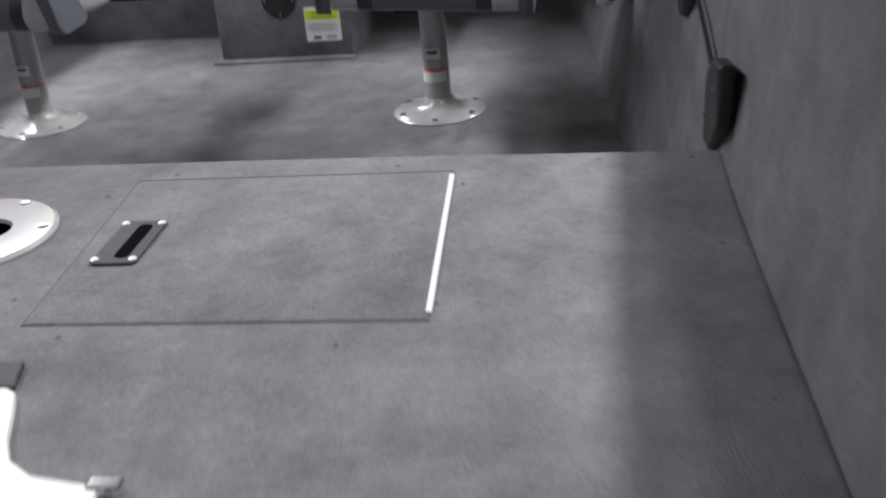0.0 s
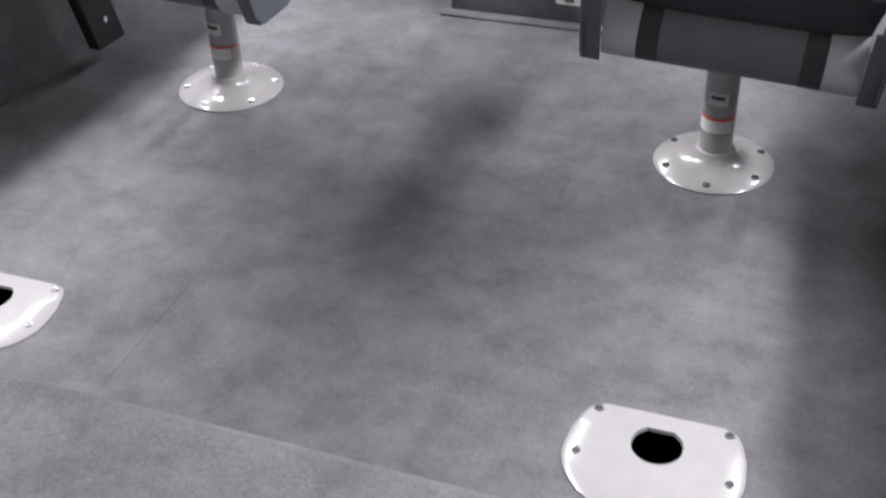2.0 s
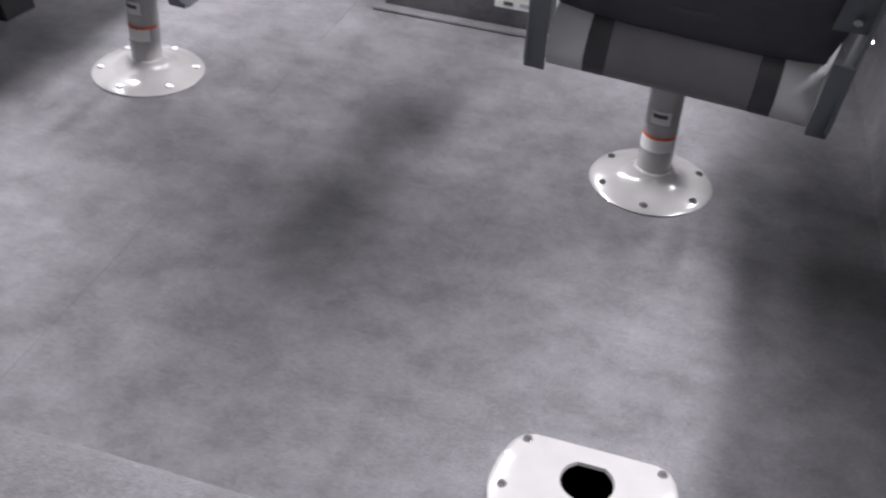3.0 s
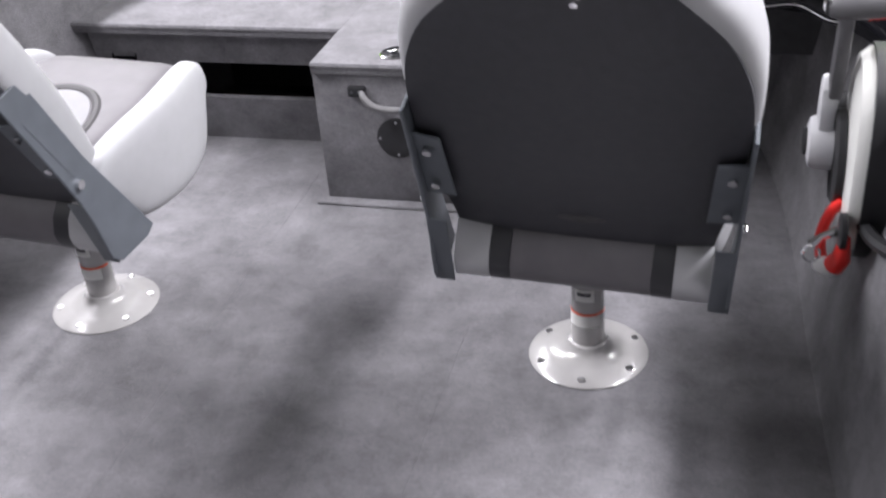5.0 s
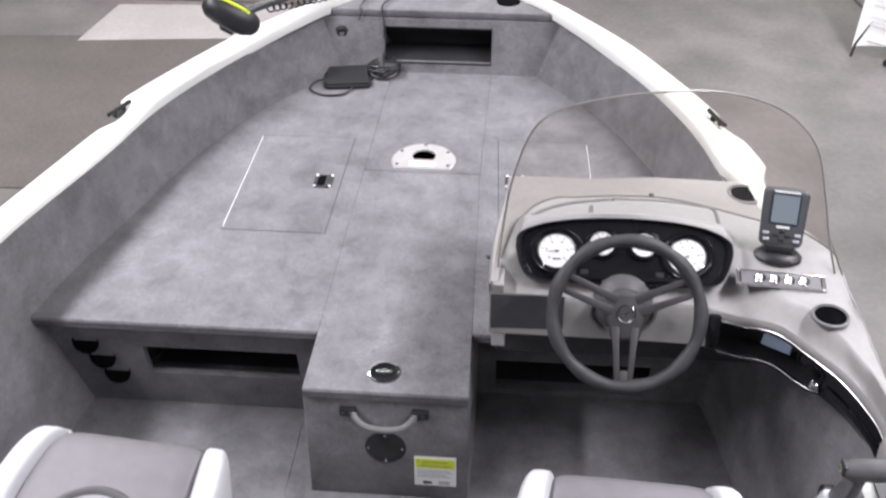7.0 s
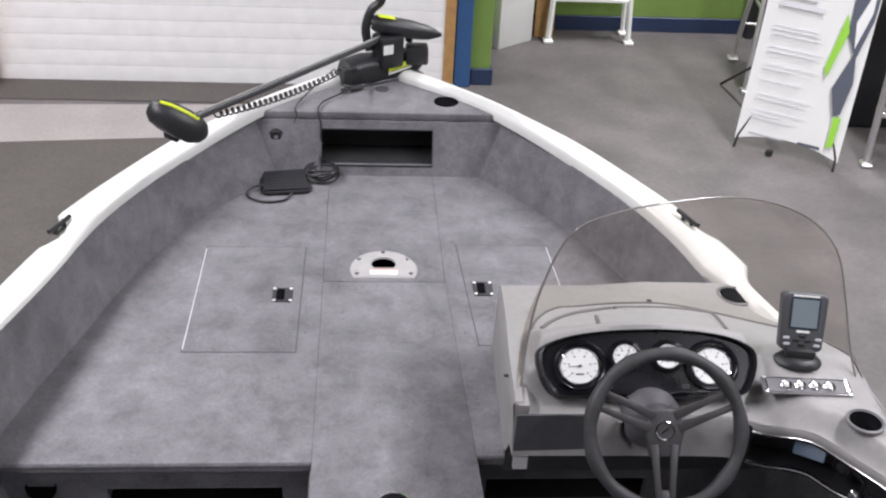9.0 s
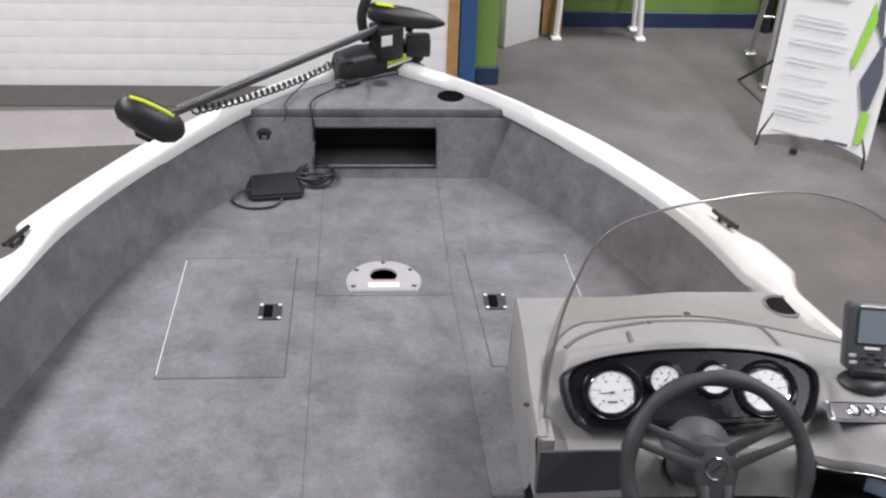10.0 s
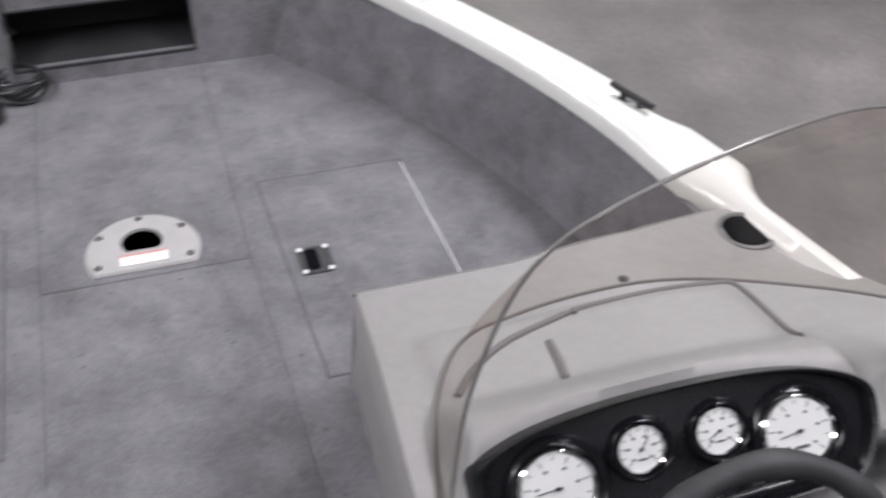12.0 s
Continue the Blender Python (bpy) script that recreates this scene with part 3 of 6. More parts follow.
def storage_box():
    """The carpeted box that runs aft from the front deck."""
    b = thing("storage_box", "grey carpeted box end with pull handle and speaker", "storage box")
    x0, x1, y, h = -0.192, 0.222, 3.175, DECK_Z - 0.028
    part("front_panel", box(x0, x1, y, y + 0.022, 0, h, 0.006, 2), CARPET, b)
    part("side_panel", box(x0, x0 + 0.02, y + 0.02, 3.5, 0, h, 0.003, 1), CARPET, b)
    part("side_panel", box(x1 - 0.02, x1, y + 0.02, 3.62, 0, h, 0.003, 1), CARPET, b)
    part("toe_trim", box(x0 - 0.02, x1 + 0.01, y - 0.035, y, 0, 0.008, 0.003, 1), CARPET, b)
    # handle
    hd = part("handle", tube(smooth_path([(-0.066, y - 0.006, 0.306), (-0.058, y - 0.02, 0.294), (-0.033, y - 0.03, 0.277), (0.012, y - 0.032, 0.27), (0.057, y - 0.03, 0.277), (0.082, y - 0.02, 0.294), (0.09, y - 0.006, 0.306)]), 0.0085, 10), PANEL_GREY, b, "grey moulded pull handle")
    for sx in (-1, 1):
        e = part("end_cap", box(0.012 + sx * 0.09 - 0.022, 0.012 + sx * 0.09 + 0.022, y - 0.014, y + 0.002, 0.291, 0.317, 0.004, 2), BLACK, hd)
        for dx in (-0.012, 0.006):
            part("rivet", disc(0.004, 0.003, pose(0.012 + sx * 0.09 + dx, y - 0.014, 0.304, 90), 8), DARK_FACE, e)
    # round speaker or vent
    v = part("round_vent", lathe([(0.052, 0), (0.052, 0.004), (0.046, 0.007), (0.02, 0.005), (0, 0.005)], 28, pose(0.011, y, 0.182, 90)), BLACK, b, "round black vent cover")
    for a in (0, 90, 180, 270):
        part("screw", disc(0.0035, 0.002, pose(0.011 + 0.043 * math.cos(radians(a)), y - 0.006, 0.182 + 0.043 * math.sin(radians(a)), 90), 8), STEEL, v)
    lab = part("warning_label", box(0.073, 0.181, y - 0.0022, y - 0.0005, 0.062, 0.166, 0.0006, 1), PAPER, b, "white warning label with a lime band")
    part("label_band", box(0.077, 0.177, y - 0.0031, y - 0.0021, 0.127, 0.158), LIME, lab)
    for z, xa, xb in ((0.117, 0.08, 0.165), (0.11, 0.08, 0.172), (0.103, 0.08, 0.158), (0.096, 0.08, 0.168), (0.136, 0.09, 0.168), (0.148, 0.095, 0.16)):
        part("text_bar", box(xa, xb, y - 0.0036, y - 0.003, z - 0.0012, z + 0.0012), INK_PALE if z < 0.12 else INK, lab)
    part("logo_bar", box(0.095, 0.118, y - 0.0036, y - 0.002, 0.07, 0.079), INK, lab)
    part("stamp", box(0.135, 0.165, y - 0.0032, y - 0.002, 0.07, 0.08), INK_PALE, lab)
    lab.matrix_local = pose(0.01, 0, -0.01)
    # turn lock on the top
    k = part("turn_lock", lathe([(0.039, 0), (0.039, 0.002), (0.034, 0.0045), (0.028, 0.003), (0, 0.002)], 28, pose(0.007, 3.238, DECK_Z)), BLACK_GLOSS, b, "round black and chrome turn lock")
    part("ring", lathe([(0.0395, 0.0), (0.0405, 0.002), (0.036, 0.0032)], 28, pose(0.007, 3.238, DECK_Z), False), CHROME, k)
    part("thumb_bar", box(-0.02 + 0.007, 0.02 + 0.007, 3.233, 3.243, DECK_Z + 0.002, DECK_Z + 0.007, 0.002, 2), CHROME, k)
    part("thumb_pin", lathe([(0.008, 0), (0.008, 0.008), (0.004, 0.01), (0, 0.01)], 12, pose(0.007, 3.238, DECK_Z)), CHROME, k)
    return b


storage_box()


# ---- bow ----
def bow():
    d = thing("bow_deck", "carpeted bow platform with storage slot and cup hole", "boat deck")
    ys = stations(4.985, 5.3, 14)
    left = [(-inner(y) - 0.002, y, BOW_Z - 0.03) for y in ys]
    right = [(inner(y) + 0.002, y, BOW_Z - 0.03) for y in ys]
    part("top_panel", prism(left + right[::-1], (0, 0, 0.03), 0.006, 2), CARPET, d)

    def at(x, z):
        f = (z - DECK_Z) / (BOW_Z - DECK_Z)
        return (x, 4.902 + 0.088 * f, z)

    bm = bmesh.new()
    h = BOW_Z - 0.03
    for a, b, c, e in ((-0.46, 0.46, 0.525, h), (-0.46, 0.46, DECK_Z, 0.408), (-0.46, -0.202, 0.408, 0.525), (0.188, 0.46, 0.408, 0.525)):
        join(bm, prism([at(a, c), at(b, c), at(b, e), at(a, e)], (0, 0.02, 0)))
    part("riser", bm, CARPET, d, "carpeted bow riser with a storage slot")
    # slot inside: its depth is darkened by colour
    part("slot_lining", box(-0.24, 0.23, 5.11, 5.125, 0.37, 0.555), LINING_SHADE, d)
    part("slot_floor", box(-0.24, 0.23, 4.93, 5.11, 0.378, 0.398), LINING_SHADE, d)
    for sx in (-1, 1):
        part("slot_side", box(*sorted((sx * 0.235, sx * 0.222)), 4.995, 5.12, 0.38, 0.55), LINING_SHADE, d)
    part("slot_trim", tube([at(-0.202, 0.408), at(0.188, 0.408), at(0.188, 0.525), at(-0.202, 0.525)], 0.004, 6, True), BLACK, d)
    part("cup_hole", lathe([(0.0435, 0.0), (0.0435, 0.004), (0.039, 0.004), (0.036, 0.0008), (0, 0.0008)], 28, pose(0.242, 5.09, BOW_Z)), HOLE, d, "round black cup holder hole")
    part("cover_disc", lathe([(0.026, 0), (0.026, 0.002), (0.02, 0.003), (0, 0.003)], 24, pose(0.012, 5.2, BOW_Z)), DARK_FACE, d, "small dark cover disc")
    s = part("power_socket", lathe([(0.026, 0), (0.026, 0.006), (0.019, 0.010), (0.018, 0.014), (0.010, 0.015), (0.009, 0.008), (0, 0.008)], 20, pose(-0.363, 4.965, 0.5, 90)), BLACK, d, "round black power socket")
    return d


bow()


# ---- aft deck ----
def aft_deck():
    d = thing("aft_deck", "raised aft deck covered in grey carpet", "boat deck")
    ys = stations(-0.95, AFT_Y, 14)
    left = [(-wall_x(y, AFT_Z) - 0.004, y, AFT_Z - 0.03) for y in ys]
    right = [(wall_x(y, AFT_Z) + 0.004, y, AFT_Z - 0.03) for y in ys]
    xe = left[-1][0]
    bowed = [(xe * k / 10, AFT_Y - 0.002 + 0.026 * (1 - (k / 10) ** 2), AFT_Z - 0.03) for k in range(9, -10, -1)]   # front edge bows forward
    part("deck_panel", prism(left + bowed + right[::-1], (0, 0, 0.03), 0.014, 4), CARPET, d)
    part("riser", box(-1.06, 1.06, AFT_Y - 0.035, AFT_Y - 0.015, 0, AFT_Z - 0.03), CARPET, d)
    lid = hatch(d, 0.338, 0.779, 0.872, 1.276, AFT_Z, 1, (0.394, 1.0695), 180, 0.122, 0.0034, 0.0016, 0.0065, 0.32, 0.05)
    for x, y in ((0.375, 1.3), (0.689, 1.307), (0.787, 1.234), (0.963, 1.306), (0.794, 0.907), (0.704, 0.822), (0.401, 0.845), (1.098, 1.04), (1.112, 0.726), (1.085, 1.305), (0.301, 1.227), (0.31, 0.93)):
        part("screw_dimple", lathe([(0.0032, 0), (0.0026, 0.0006), (0, 0.0006)], 8, pose(x, y, AFT_Z)), SEAM, d)
    return d


aft_deck()


def splash_well():
    w = thing("splash_well", "white moulded splash well edge set in the aft deck", "splash well")
    pts = [(-0.5, 0.735), (0.40, 0.735), (0.413, 0.727), (0.428, 0.69), (0.442, 0.652), (0.46, 0.62), (0.49, 0.598), (0.54, 0.588), (0.557, 0.58), (0.557, -0.6), (-0.5, -0.6)]
    part("moulding", prism([(x, y, AFT_Z - 0.002) for x, y in pts], (0, 0, 0.012), 0.004, 2), WHITE_GEL, w)
    part("rubber_edge", prism([(-0.5, 0.74, AFT_Z), (0.404, 0.74, AFT_Z), (0.392, 0.788, AFT_Z), (-0.5, 0.788, AFT_Z)], (0, 0, 0.007), 0.002, 1), BLACK_SOFT, w)
    part("chrome_clip", box(0.545, 0.575, 0.578, 0.594, AFT_Z, AFT_Z + 0.012, 0.002, 1), CHROME, w)
    return w


splash_well()

seat_plate("seat_floor_plate", pose(0.593, 1.785, 0), "pale grey seat socket plate screwed to cockpit carpet", "shield", False, 1.1, 0.91)
seat_plate("seat_floor_plate", pose(-0.572, 1.788, 0), "pale grey seat socket plate screwed to cockpit carpet", "shield", False, 1.1, 0.91)
seat_plate("seat_floor_plate", pose(0.004, 4.268, DECK_Z, 0, 0, 180), "pale grey seat plate with white sticker on front deck", "round", True)
seat_plate("seat_floor_plate", pose(0.158, 1.1, AFT_Z, 0, 0, 100), "pale grey seat plate with white sticker on aft deck", "round", True, 1.14, 1.14)


# ---- seats ----
def superloop(hw, ht, n=28, e=2.6):
    out = []
    for i in range(n):
        a = 2 * math.pi * i / n
        c, s = math.cos(a), math.sin(a)
        out.append((hw * math.copysign(abs(c) ** (2 / e), c), ht * math.copysign(abs(s) ** (2 / e), s)))
    return out


def boat_seat(m, slide, tilt, front, label):
    t = thing("pedestal_chair", label, "chair", "pedestal chairs", at=m)
    # base flange with screws
    base = part("base_plate", lathe([(0.117, 0.0), (0.119, 0.003), (0.113, 0.008), (0.078, 0.014), (0.052, 0.02), (0.043, 0.028), (0.038, 0.038), (0.033, 0.04)], 48), PAINT_BASE, t, "pale grey round pedestal base")
    for k in range(6):
        a = radians(-90 + 60 * k)
        part("slotted_screw", disc(0.008, 0.004, pose(0.1 * math.cos(a), 0.1 * math.sin(a), 0.0085), 12), STEEL, base)
    post = part("post", lathe([(0.0325, 0.03), (0.0325, 0.275), (0.036, 0.28), (0.036, 0.302), (0, 0.302)], 32), PAINT_BASE, t, "grey pedestal post")
    wrap = lambda z0, z1, a0, a1, r: loft([[(r * math.cos(a), r * math.sin(a), z) for a in [radians(a0 + (a1 - a0) * i / 14) for i in range(15)]] for z in (z0, z1)], closed_section=False)
    part("sticker", wrap(0.085, 0.112, -165, -35, 0.0332), PAPER, post, "white paper sticker")
    part("red_ring", wrap(0.112, 0.1175, -180, 0, 0.0334), ORANGE_RED, post)
    part("maker_label", wrap(0.145, 0.172, -130, -60, 0.0332), PAPER, post)
    part("label_bar", wrap(0.158, 0.166, -120, -72, 0.0336), INK, post)
    part("swivel_plate", box(-0.09, 0.09, -0.09, 0.09, 0.298, 0.317, 0.004, 2), BRACKET, t)
    # seat pan and cushion
    part("seat_board", box(-0.18, 0.18, -0.1, 0.22, 0.238, 0.254, 0.004, 1), BLACK, t)

    def cushion(x_of, y0, y1, zf, n=22, e=3.4):
        """A padded bar along y with a rolled front and back; x_of gives its two edges along the way."""
        secs = []
        for i in range(n + 1):
            u = 0.5 - 0.5 * math.cos(math.pi * i / n)
            y = y0 + (y1 - y0) * u
            bulge = (1 - abs(2 * u - 1) ** 6) ** 0.5 if 0 < i < n else 0.4
            zc, zh = zf(y, u)
            a, b = sorted(x_of(u))
            rake = -0.03 * (1 - u) ** 2 + 0.02 * u * u
            secs.append([((a + b) / 2 + px, y + rake * (pz / zh), zc + pz * bulge) for px, pz in superloop((b - a) / 2 * (0.92 + 0.08 * bulge), zh, 24, e)])
        return loft(secs)

    # the side bolsters bow out round the sitter and run flush into the front
    IN = curve_fn([(0, 0.140), (0.25, 0.156), (0.5, 0.166), (0.75, 0.158), (1.0, 0.143)])
    OUT = curve_fn([(0, 0.198), (0.25, 0.22), (0.5, 0.231), (0.75, 0.223), (0.9, 0.208), (1.0, 0.188)])
    seat = part("seat_cushion", cushion(lambda u: (-IN(u) - 0.012, IN(u) + 0.012), -0.10, front, lambda y, u: (0.318 + 0.12 * (y + 0.15), 0.074 + 0.035 * (y + 0.15)), e=7), VINYL_GREY, t, "dark grey padded seat cushion")
    for sx in (-1, 1):
        part("seat_bolster", cushion(lambda u: (sx * IN(u), sx * OUT(u)), -0.095, front + 0.002, lambda y, u: (0.318 + 0.12 * (y + 0.15), 0.078 + 0.035 * (y + 0.15) + 0.012 * math.sin(math.pi * u)), e=3.8), VINYL_WHITE, t, "white padded side bolster")
    # inset; the soft shadow in its groove is painted as a dark tube
    ring = [(0.11 * math.cos(q), -0.025 + 0.135 * math.sin(q), 0.4058 + 0.0209 * math.sin(q)) for q in [2 * math.pi * i / 48 for i in range(48)]]
    part("seat_groove", tube(ring, 0.011, 10, True), GROOVE_SHADE, seat, "dark ring painting the groove's shade round the inset")
    dish = lathe([(1.0, -0.012), (0.93, 0.003), (0.6, 0.008), (0, 0.009)], 40, pose(0, -0.025, 0.4108, 8.8) @ Matrix.Diagonal((0.107, 0.132, 1, 1)))
    part("seat_inset", dish, VINYL_LIGHT, seat, "light grey seat inset")
    # rolled rear face of the seat, in bands
    prof = [(-0.09, 0.237), (-0.122, 0.236), (-0.142, 0.244), (-0.154, 0.262), (-0.158, 0.28), (-0.150, 0.308), (-0.126, 0.335), (-0.09, 0.35)]

    def band(x0, x1, name, mat, lift=0.0, lab=""):
        part(name, loft([[(x, y - lift * (z > 0.24 and y < -0.1), z) for y, z in prof] for x in (x0, x1)]), mat, seat, lab, smooth=50)

    band(-0.109, 0.109, "rear_panel", VINYL_GREY, 0.0, "grey rolled rear seat panel")
    for sx in (-1, 1):
        band(*sorted((sx * 0.1095, sx * 0.142)), "rear_stripe", PIPING, 0.001)
        band(*sorted((sx * 0.1425, sx * 0.198)), "rear_end", VINYL_WHITE, 0.002)
    # backrest: leans back, s runs up along it
    H = 0.568
    up = Vector((0, -0.505, 0.863)).normalized()
    fwd = Vector((0, up.z, -up.y))
    foot = Vector((0, -0.172, 0.388)) + fwd * 0.052
    W = curve_fn([(0, 0.204), (0.2, 0.220), (0.4, 0.231), (0.56, 0.230), (0.7, 0.219), (0.82, 0.193), (0.91, 0.150), (0.96, 0.118), (1.0, 0.095)])
    T = curve_fn([(0, 0.038), (0.15, 0.047), (0.5, 0.050), (0.85, 0.052), (0.93, 0.050), (0.97, 0.041), (0.99, 0.029), (1.0, 0.014)])

    def place(x, d, s):
        return foot + up * (s * H) + fwd * d + Vector((x, 0, 0))

    def back_piece(x_of, name, mat, lab, s1=1.0, e=3.2, s0=0.0, n=26, parent=t, thick=1.0):
        secs = []
        for i in range(n + 1):
            s = s0 + (s1 - s0) * math.sin(0.5 * math.pi * i / n)
            a, b = x_of(s)
            c, hw = (a + b) / 2, (b - a) / 2
            secs.append([place(c + px, pd, s) for px, pd in superloop(hw, T(s) * (thick if thick == 1.0 else thick - 0.05 * sstep(0.86, 0.99, s)), 32, e)])
        return part(name, loft(secs), mat, parent, lab, smooth=45)

    C = curve_fn([(0, 0.108), (0.5, 0.110), (0.85, 0.099), (1.0, 0.086)])
    back_piece(lambda s: (-C(s), C(s)), "back_centre", VINYL_GREY, "dark grey padded back centre", 1.0, 9.0)
    for sx in (-1, 1):
        back_piece(lambda s: tuple(sorted((sx * (C(s) - 0.025), sx * max(W(s), C(s) + 0.004)))), "back_bolster", VINYL_WHITE, "white padded back bolster", 0.98, 3.6, thick=0.965)
        part("piping", tube([place(sx * (C(s) - 0.001), T(s) * 0.97, s) for s in stations(0.02, 0.96, 16)] + [place(sx * (C(1.0) - 0.002), 0, 0.995)] + [place(sx * (C(s) - 0.001), -T(s) * 0.97, s) for s in stations(0.96, 0.9, 3)], 0.0022, 6), PIPING, t)
    # black rear shell: a thin dished panel with shoulders and a flat top
    WB = curve_fn([(-0.12, 0.197), (-0.085, 0.199), (-0.035, 0.203), (0.0, 0.206), (0.15, 0.213), (0.38, 0.221), (0.52, 0.220), (0.66, 0.205), (0.78, 0.173), (0.86, 0.134), (0.905, 0.110), (0.945, 0.094)])
    rows = []
    for s in stations(-0.12, 0.945, 31):
        w = WB(s)
        rows.append([place(w * k / 10, -(T(s) + 0.009 - 0.010 * (abs(k) / 10) ** 4), s) for k in range(-10, 11)])
    sh = loft(rows, closed_section=False)
    rim = bmesh.ops.extrude_face_region(sh, geom=list(sh.faces))
    bmesh.ops.translate(sh, verts=[v for v in rim["geom"] if isinstance(v, bmesh.types.BMVert)], vec=fwd * 0.02)
    part("back_shell", sh, SHELL, t, "black moulded rear shell", smooth=40)
    pm = Matrix.Translation(place(0.010, -T(0.9) - 0.009, 0.912)) @ (-fwd).to_track_quat("Z", "Y").to_matrix().to_4x4()
    part("strap_pin", lathe([(0.007, 0), (0.007, 0.006), (0.004, 0.01), (0.005, 0.018), (0, 0.019)], 12, pm), CHROME, t)
    # steel side brackets
    for sx in (-1, 1):
        x = sx * 0.224
        poly = [(-0.325, 0.612), (-0.262, 0.625), (-0.17, 0.45), (-0.095, 0.335), (-0.04, 0.25), (-0.06, 0.236), (-0.14, 0.232), (-0.165, 0.25), (-0.2, 0.37), (-0.235, 0.44)]
        br = part("side_bracket", prism([(x, y, z) for y, z in poly], (sx * 0.006, 0, 0), 0.0015, 1), BRACKET, t, "slate grey folded steel hinge bracket")
        q = [place(sx * 0.18, -T(0.1) - 0.018, 0.09), place(sx * 0.23, -T(0.1) - 0.014, 0.09), place(sx * 0.23, -T(0.1) - 0.014, 0.36), place(sx * 0.184, -T(0.1) - 0.02, 0.36)]
        part("rear_flange", prism(q, -fwd * 0.004, 0.001, 1), BRACKET, br)
        q = [(sx * 0.198, -0.148, 0.234), (sx * 0.23, -0.148, 0.234), (sx * 0.23, -0.2, 0.376), (sx * 0.198, -0.2, 0.376)]
        part("seat_flange", prism(q, (0, -0.004, 0), 0.001, 1), BRACKET, br)
        for s in (0.15, 0.305):
            mm = Matrix.Translation(place(sx * 0.206, -T(0.1) - 0.023, s)) @ (-fwd).to_track_quat("Z", "Y").to_matrix().to_4x4()
            part("bolt", disc(0.0075, 0.006, mm, 10), CHROME, br)
        part("hinge_bolt", disc(0.009, 0.008, Matrix.Translation((x + sx * 0.005, -0.2, 0.415)) @ pose(0, 0, 0, 0, sx * 90, 0), 10), CHROME, br)
    for o in t.children:
        if o.name.split(".")[0] not in ("base_plate", "post", "swivel_plate"):
            o.matrix_local = pose(slide, -0.241, 0.321, 0, tilt, 0) @ Matrix.Scale(1.07, 4) @ pose(0, 0.142, -0.244)
    return t


boat_seat(pose(0.552, 2.628, 0, 0, 0, 0.5), 0.020, 3.4, 0.236, "white and dark grey padded seat on a pedestal")
boat_seat(pose(-0.539, 2.645, 0, 0, 0, -6), 0.042, 0.0, 0.256, "white and dark grey padded seat on a pedestal")


# ---- helm console ----
RIM = [(0.24, 3.185), (0.45, 3.183), (0.65, 3.18), (0.735, 3.172), (0.82, 3.15), (0.93, 3.06), (1.0, 2.965), (1.04, 2.87), (1.055, 2.77)]
FRONT_Y = 3.715


def left_x(x, y):
    """The console's left edge runs outward towards the front."""
    return x + (0.006 + 0.026 * sstep(3.25, 3.72, y)) * max(0.0, 1 - (x - 0.24) / 0.09)


def rim_drop(x):
    """How far the skin rolls down to the lip of the wing."""
    return 0.042 * sstep(0.68, 0.96, x)


def console_z(x, y):
    """Height of the console's top skin."""
    z = 0.660 + 0.045 * sstep(3.0, 3.3, y) - 0.052 * sstep(3.36, 3.72, y) + 0.03 * sstep(0.74, 0.86, x) * sstep(3.42, 3.25, y) - 0.012 * sstep(0.98, 1.05, x)
    z -= 0.055 * sstep(0.62, 0.98, x) * sstep(3.3, 3.72, y)
    z -= 0.026 * sstep(0.77, 0.81, x) * sstep(3.09, 3.19, y) * sstep(3.33, 3.25, y)
    hump = sstep(0.275, 0.318, x) * sstep(0.815, 0.77, x)
    crest = max(0.055, 0.0865 - 0.0155 * ((x - 0.541) / 0.18) ** 2)   # the hood arches over the instruments
    z += crest * hump * sstep(3.215, 3.33, y) * sstep(3.465, 3.338, y)
    if x > 0.26 and y < 3.34:
        cut = min(z, max(0.655, 0.652 + 1.133 * (y - 3.222)))   # the skin sinks under the instrument pod
        z += (cut - z) * sstep(0.90, 0.77, x)
    # raised bolster ahead of the instruments
    plateau = sstep(0.305, 0.335, x) * sstep(0.79, 0.755, x) * sstep(3.598, 3.568, y) * sstep(3.43, 3.46, y)
    z += 0.009 * plateau
    return z


